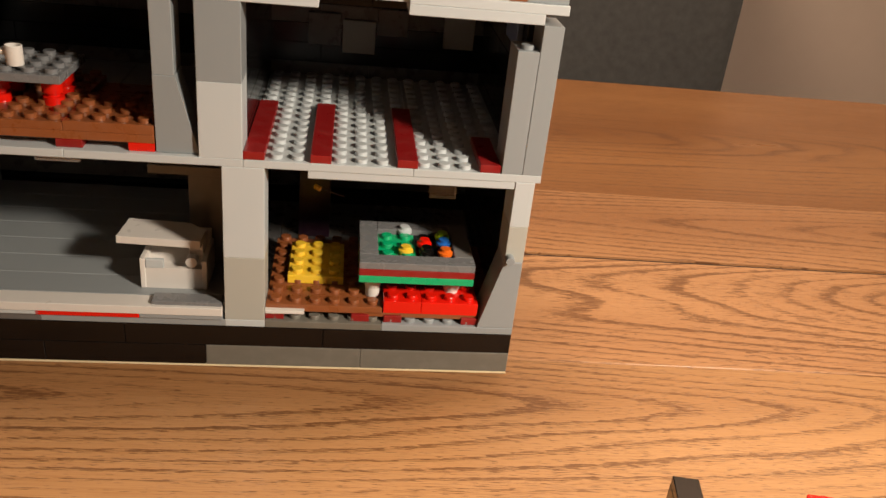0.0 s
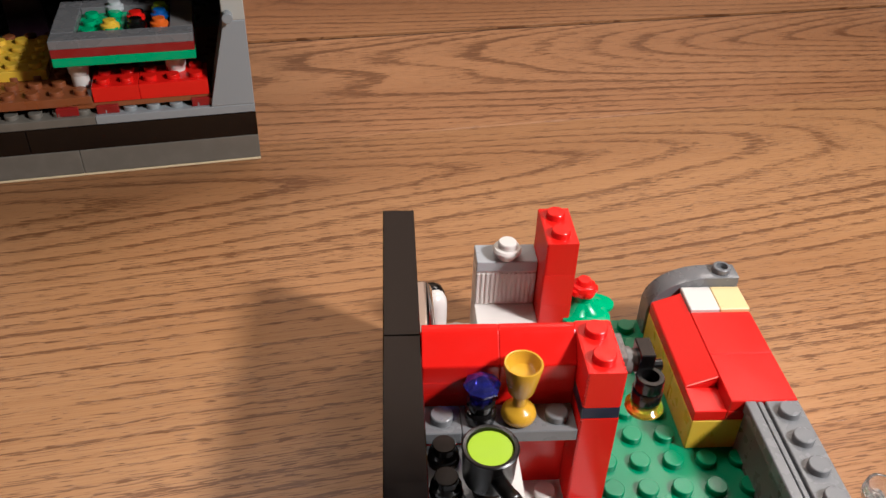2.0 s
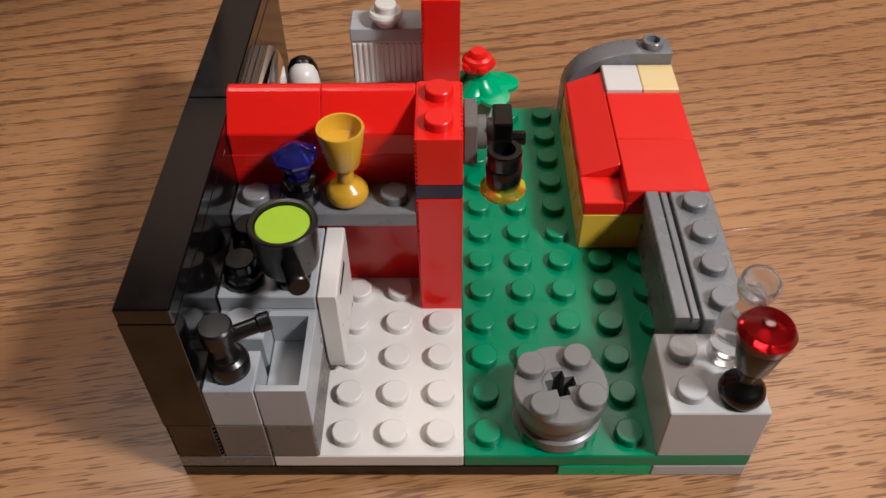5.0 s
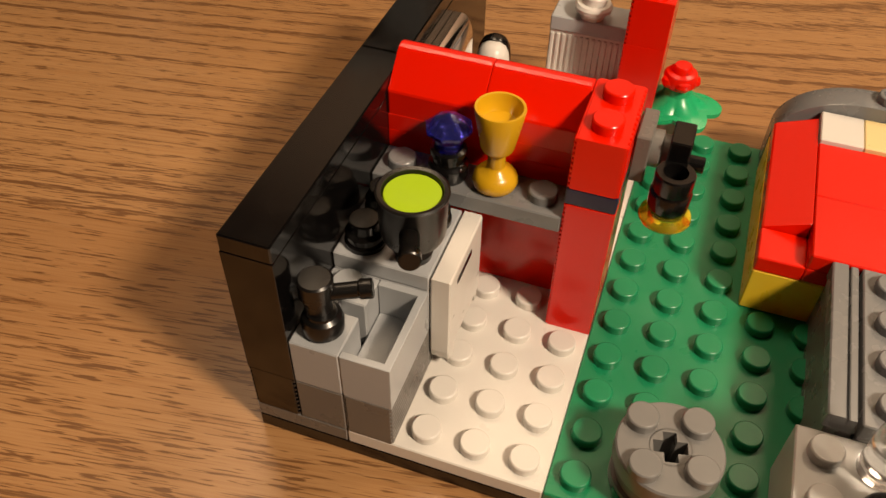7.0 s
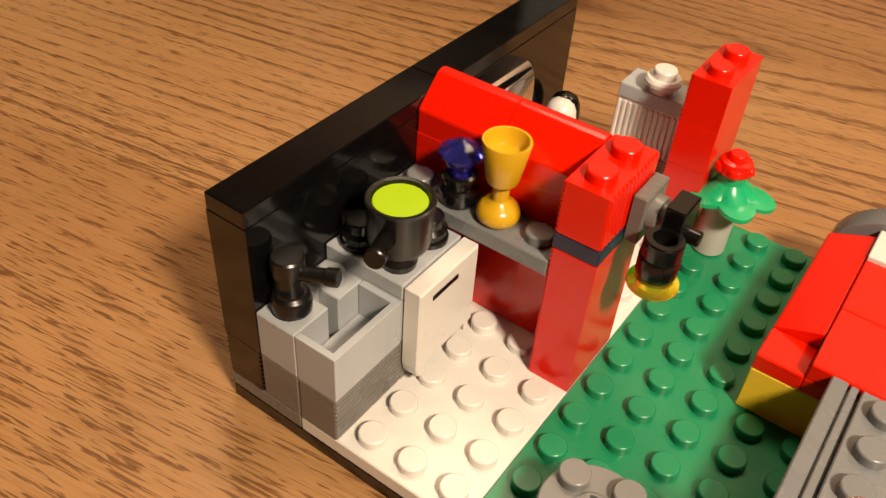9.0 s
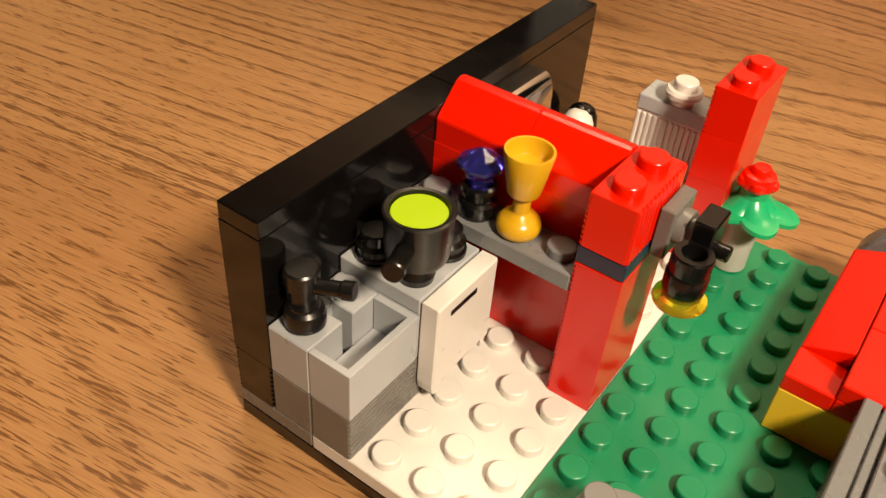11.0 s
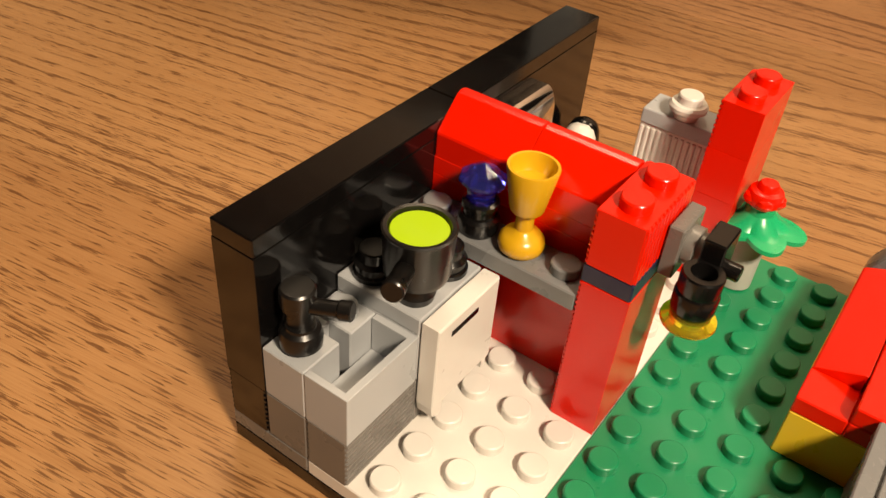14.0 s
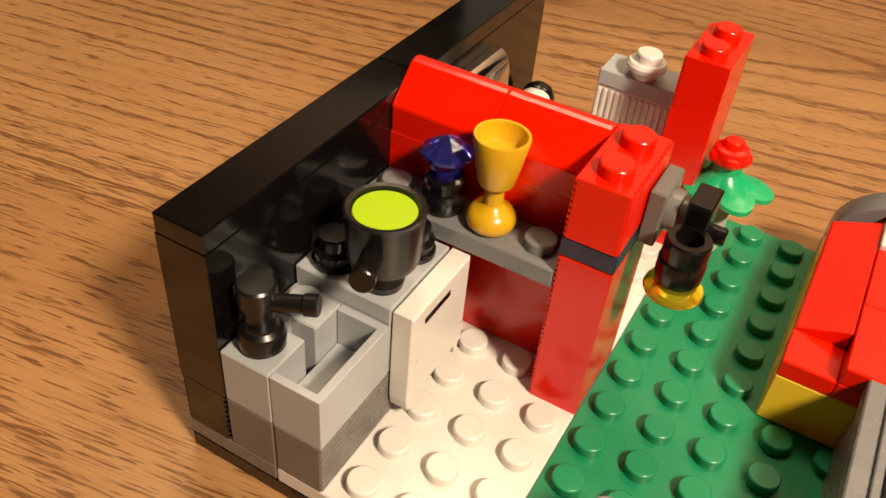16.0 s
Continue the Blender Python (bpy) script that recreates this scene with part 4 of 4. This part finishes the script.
# upper pillar, sloped pier and right wall
brick(house, HOUSE_GREY, -16, -14, 0, 2, 29, 38, name="pillar_brick")
brick(house, HOUSE_BLUE, -16, -14, 0, 2, 38, 47, name="pillar_brick")
bm = bmesh.new()
prism(bm, [(-17.95, 29), (-17.95, 38.2), (-16.95, 38.2), (-16.9, 37.6), (-16.02, 29.4), (-16.02, 29)], 0.3, 1.98, axis="Y")
part("slope", bm, HOUSE_BLUE, house, "grey sloped brick")
brick(house, HOUSE_BLUE, -17.95, -16.98, 0.3, 2, 38.2, 47)
bm = bmesh.new()
box(bm, -1.75, -0.72, 0, 2, 29, 44)
bmesh.ops.recalc_face_normals(bm, faces=bm.faces)
stud_part(part("wall_panel", bm, HOUSE_BLUE, house), HOUSE_BLUE, -1.25, 0.5, 44, 12)
brick(house, HOUSE_BLUE, -0.72, 0.25, 0, 2, 29, 47, name="wall_panel")
# top slab with odd pieces on it
brick(house, HOUSE_GREY, -6.8, 0.35, 0, 8, 48.2, 49.3, name="plate")
brick(house, HOUSE_GREY, -6.8, -0.7, 0, 2, 47, 48.2, name="plate")
brick(house, HOUSE_GREY, LEFT, -10.7, 0, 8, 47, 49.3, name="plate")
brick(house, HOUSE_GREY, -10.7, -6.8, 0.3, 8, 48.2, 49.3, name="plate")
brick(house, DARK_GREY, LEFT, 0, 8, 16, 47, 49.3, name="plate")
for a, b, m in ((-5.0, -4.0, ORANGE), (-4.0, -2.4, WHITE), (-2.4, -1.6, BROWN), (-1.6, 0.3, HOUSE_BLUE)):
    brick(house, m, a, b, 0.2, 1.2, 49.3, 50.6, name="plate", top=m is WHITE)
# pieces on the upper back wall
for a, b, z0, z1, m in ((-11.8, -9.8, 34.0, 38.8, DARK_GREY), (-9.7, -7.7, 33.0, 38.0, TAN_GREY), (-7.6, -5.7, 36.0, 40.0, DARK_GREY), (-3.5, -1.6, 34.7, 39.6, TAN_GREY)):
    brick(house, m, a, b, 14.7, 15, z0, z1, name="wall_tile")
# tile on the side wall, its blue standing for daylight in a window
brick(house, WINDOW_BLUE, -1.3, -1.0, 3.0, 6.0, 42.5, 46.5, name="wall_tile", label="blue-grey tile standing for daylight in a side window")

# window in the back wall and the small ceiling pieces
brick(house, PURPLE, -11.9, -10.0, 9.9, 10.9, 7, 28, name="pillar", label="dark purple pillar")
bar(house, "hook", GOLD, (-10.75, 3.4, 22.5), (-10.45, 3.2, 22.3), 1.1)
bar(house, "rod", PURPLE, (-10.45, 3.3, 22.3), (-9.2, 3.4, 21.2), 0.3)
brick(house, CLEAR, -4.75, -3.3, 3.4, 4.2, 21.6, 27.95, name="ceiling_piece", label="clear ceiling piece")
brick(house, CLEAR, -23.4, -21.4, 0.3, 1.0, 27.2, 28, name="ceiling_piece", label="clear ceiling piece")

# ---- games room floor ----
brick(house, BROWN, -13, -7, 0.35, 8, 8, 9, name="plate", top=True, segments=12, label="reddish brown studded plate")
brick(house, BROWN, -7.9, -1.9, 0.35, 2, 7.6, 8.3, name="plate", label="reddish brown plate")
for u in (-13, -8.6, -6.9, -2.8):
    brick(house, DEEP_RED, u, u + 0.95, 0.2, 1.2, 7, 8, name="plate", label="dark red plate")
brick(house, WHITE, -13, -11, 0.05, 1.0, 8, 8.5, name="tile", label="white tile")
for a, b in ((-6.95, -4.95), (-4.95, -1.95)):
    brick(house, RED, a, b, 0.3, 2.3, 8.3, 10.1, name="plate", top=True, segments=12, label="red studded plate")
brick(house, BROWN, -7, -1.0, 2.3, 8, 8, 9, name="plate", top=False)
for a, b in ((-12.05, -9.05),):
    brick(house, YELLOW, a, b, 2.6, 6.6, 9, 10.2, name="plate", top=True, segments=12, label="yellow studded plate")

# ---- the games table ----
games = in_house("toy_games_table", "grey, red and green toy games table with coloured balls", "toy table", (-5.3, 3, 9))
for u, v in ((-7.5, 1.7), (-3.3, 1.7), (-7.5, 4.9), (-3.3, 4.9)):
    turned(games, "leg", WHITE, ((0, 0), (2.6, 0), (3.0, 0.5), (3.1, 4.6), (3.5, 5.2), (3.6, 6.0), (3.6, 9.6), (3.2, 10.2), (2.6, 10.9), (0, 10.9)), u, v, 9)
brick(games, BRIGHT_GREEN, -8.3, -2.3, 0.55, 5.5, 12.4, 13.4, name="bed_plate", label="green plate")
brick(games, DEEP_RED, -8.3, -2.3, 0.55, 5.5, 13.4, 14.4, name="band_plate", label="dark red plate")
brick(games, BRIGHT_GREEN, -7.3, -5.3, 1.5, 4.5, 14.4, 14.7, name="playing_field", top=True, segments=12, label="green studded playing field")
brick(games, BLACK, -5.3, -3.3, 1.5, 4.5, 14.4, 14.7, name="playing_field", top=True, segments=12, label="black studded playing field")
for a, b, c, d in ((-8.3, -2.3, 0.55, 1.5), (-8.3, -7.3, 1.5, 5.5), (-3.3, -2.3, 1.5, 5.5), (-7.3, -3.3, 4.5, 5.5)):
    brick(games, STOOL_GREY if a == -3.3 else MID_GREY, a, b, c, d, 14.4, 15.4, name="rim")
for m, u, v, word in ((HOUSE_GREY, -5.8, 4.6, "pale grey"), (LIME, -3.75, 4.0, "lime"), (BLUE, -3.75, 3.2, "blue"), (ORANGE, -3.75, 2.1, "orange"), (RED, -4.8, 3.1, "red"), (YELLOW, -5.85, 2.2, "yellow"), (BLACK, -4.75, 2.2, "black")):
    turned(games, "ball", m, ((0, 0), (2.9, 0.1), (3.3, 0.8), (3.2, 2.0), (2.3, 2.5), (2.2, 3.6), (0, 3.8)), u, v, 14.8, segments=16, label=word + " round piece")

# ---- bathroom: smooth floor, tub ----
bath = in_house("toy_bath_floor", "smooth grey tiled toy floor with a white edge", "toy floor", (-22, 5, 7))
for a, b, m in ((-31, -24, HOUSE_GREY), (-24.2, -19.2, RED), (-19.2, -15.1, HOUSE_BLUE)):
    brick(bath, m, a, b, -0.1, 1.9, 6.95 if m is RED else 7, 7.6, name="plate")
brick(bath, DARK_GREY, -31, -15.1, 2, 14.8, 7, 8.0, name="plate")
brick(bath, WHITE, -31, -15.1, -0.15, 1, 7.6, 8.75, name="edge_plate", label="white edge plate")
brick(bath, MID_GREY, -18.6, -15.15, 0.05, 0.95, 8.75, 9.3, name="tile")
for k in range(7):
    brick(bath, HOUSE_BLUE, -31, -15.1, 1.0 + k * 1.95, 1.0 + (k + 1) * 1.95, 8.0, 8.75, name="tile")
tub = in_house("toy_box", "white toy box with its lid plate askew", "toy box", (-17.7, 2.5, 8.75))
bm = bmesh.new()
prism(bm, [(1.75, 8.75), (1.75, 11.70), (2.0, 11.70), (2.2, 11.20), (2.65, 11.35), (3.35, 12.6), (3.85, 14.1), (4.35, 14.58), (4.35, 8.75)], -19.35, -16.2, axis="X")
part("box_body", bm, WHITE, tub)
for a, b in ((-19.45, -19.19), (-16.36, -16.1)):
    bm = bmesh.new()
    box(bm, a, b, 1.7, 4.4, 8.75, 13.0, gap=0.0)
    bmesh.ops.recalc_face_normals(bm, faces=bm.faces)
    part("side_panel", bm, WHITE, tub)
brick(tub, HOUSE_GREY, -19.17, -18.25, 1.69, 1.91, 11.72, 13.0, name="tile", label="light grey tile")
brick(tub, WHITE, -17.1, -16.37, 2.5, 4.2, 11.2, 14.58, name="brick")
turned(tub, "pin", WHITE, ((0, 0), (2.3, 0), (2.3, 4), (0, 4)), -16.9, 1.85, 12.5, axis="Y")
bm = bmesh.new()
plan = [(-20.62, 2.1), (-16.4, 1.85), (-16.32, 3.15), (-17.25, 4.0), (-20.45, 4.25)]
low_loop, high_loop = [[bm.verts.new((x * P, y * P, z * H)) for x, y in plan] for z in (14.6, 15.62)]
for k in range(5):
    bm.faces.new((low_loop[k], low_loop[(k + 1) % 5], high_loop[(k + 1) % 5], high_loop[k]))
bm.faces.new(low_loop)
bm.faces.new(list(reversed(high_loop)))
bmesh.ops.recalc_face_normals(bm, faces=bm.faces)
bmesh.ops.bevel(bm, geom=bm.edges[:], offset=0.00015, segments=2, affect="EDGES", profile=0.5)
part("lid", bm, WHITE, tub)
niche = in_house("toy_cupboard", "brown-grey toy cupboard against the house's inner wall", "toy cupboard", (-16.5, 6, 8.75))
brick(niche, OLD_DARK_GREY, -17.4, -15.1, 4.6, 8, 8.75, 22, name="body")
brick(niche, OLD_DARK_GREY, -19.4, -15.1, 4.4, 8, 22, 23.2, name="top_plate")

# ---- upper left room: raised brown floor, dining table, mug ----
dais = in_house("toy_dining_floor", "reddish brown studded toy floor on red feet", "toy floor", (-24, 3, 29.4))
for u in (-29, -22.4, -19.2):
    brick(dais, RED if u > -20 else DEEP_RED, u, u + 1.2, 0.3, 1.2, 29, 30, name="foot")
brick(dais, HOUSE_GREY, -31, -18, 1.2, 8, 29, 30, name="plate")
brick(dais, BROWN, -31, -18, 0.3, 8, 30, 31, name="plate", top=False)
brick(dais, BROWN, -31, -22, 0.3, 8, 31, 32, name="plate", top=True, segments=12)
brick(dais, BROWN, -22, -18, 0.3, 4, 31, 32.2, name="plate", top=True, segments=12)
dining = in_house("toy_dining_table", "grey studded toy table on round red legs", "toy table", (-24.2, 3.3, 32))
brick(dining, MID_GREY, -26.2, -22.2, 1.3, 5.3, 35.5, 36.5, name="tabletop", top=True, segments=12)
for u, v in ((-25.5, 2.9), (-23.1, 2.9), (-25.5, 4.7), (-23.1, 4.7)):
    turned(dining, "leg", RED, ((0, 0), (3.9, 0), (3.9, 3.0), (2.5, 3.2), (2.5, 4.4), (3.9, 4.6), (3.9, 11.1), (0, 11.1)), u, v, 32)
mug = in_house("toy_mug", "white toy mug on the grey table", "toy mug", (-24.3, 2.0, 36.5))
turned(mug, "cup", WHITE, ((0, 1.7), (3.0, 1.7), (3.1, 2.2), (3.1, 8.6), (2.9, 8.9), (2.5, 8.8), (2.4, 3.2), (0, 3.2)), -24.3, 2.0, 36.5)
bar(mug, "handle", WHITE, (-24.62, 2.0, 38.4), (-25.15, 2.0, 38.6), 1.2)
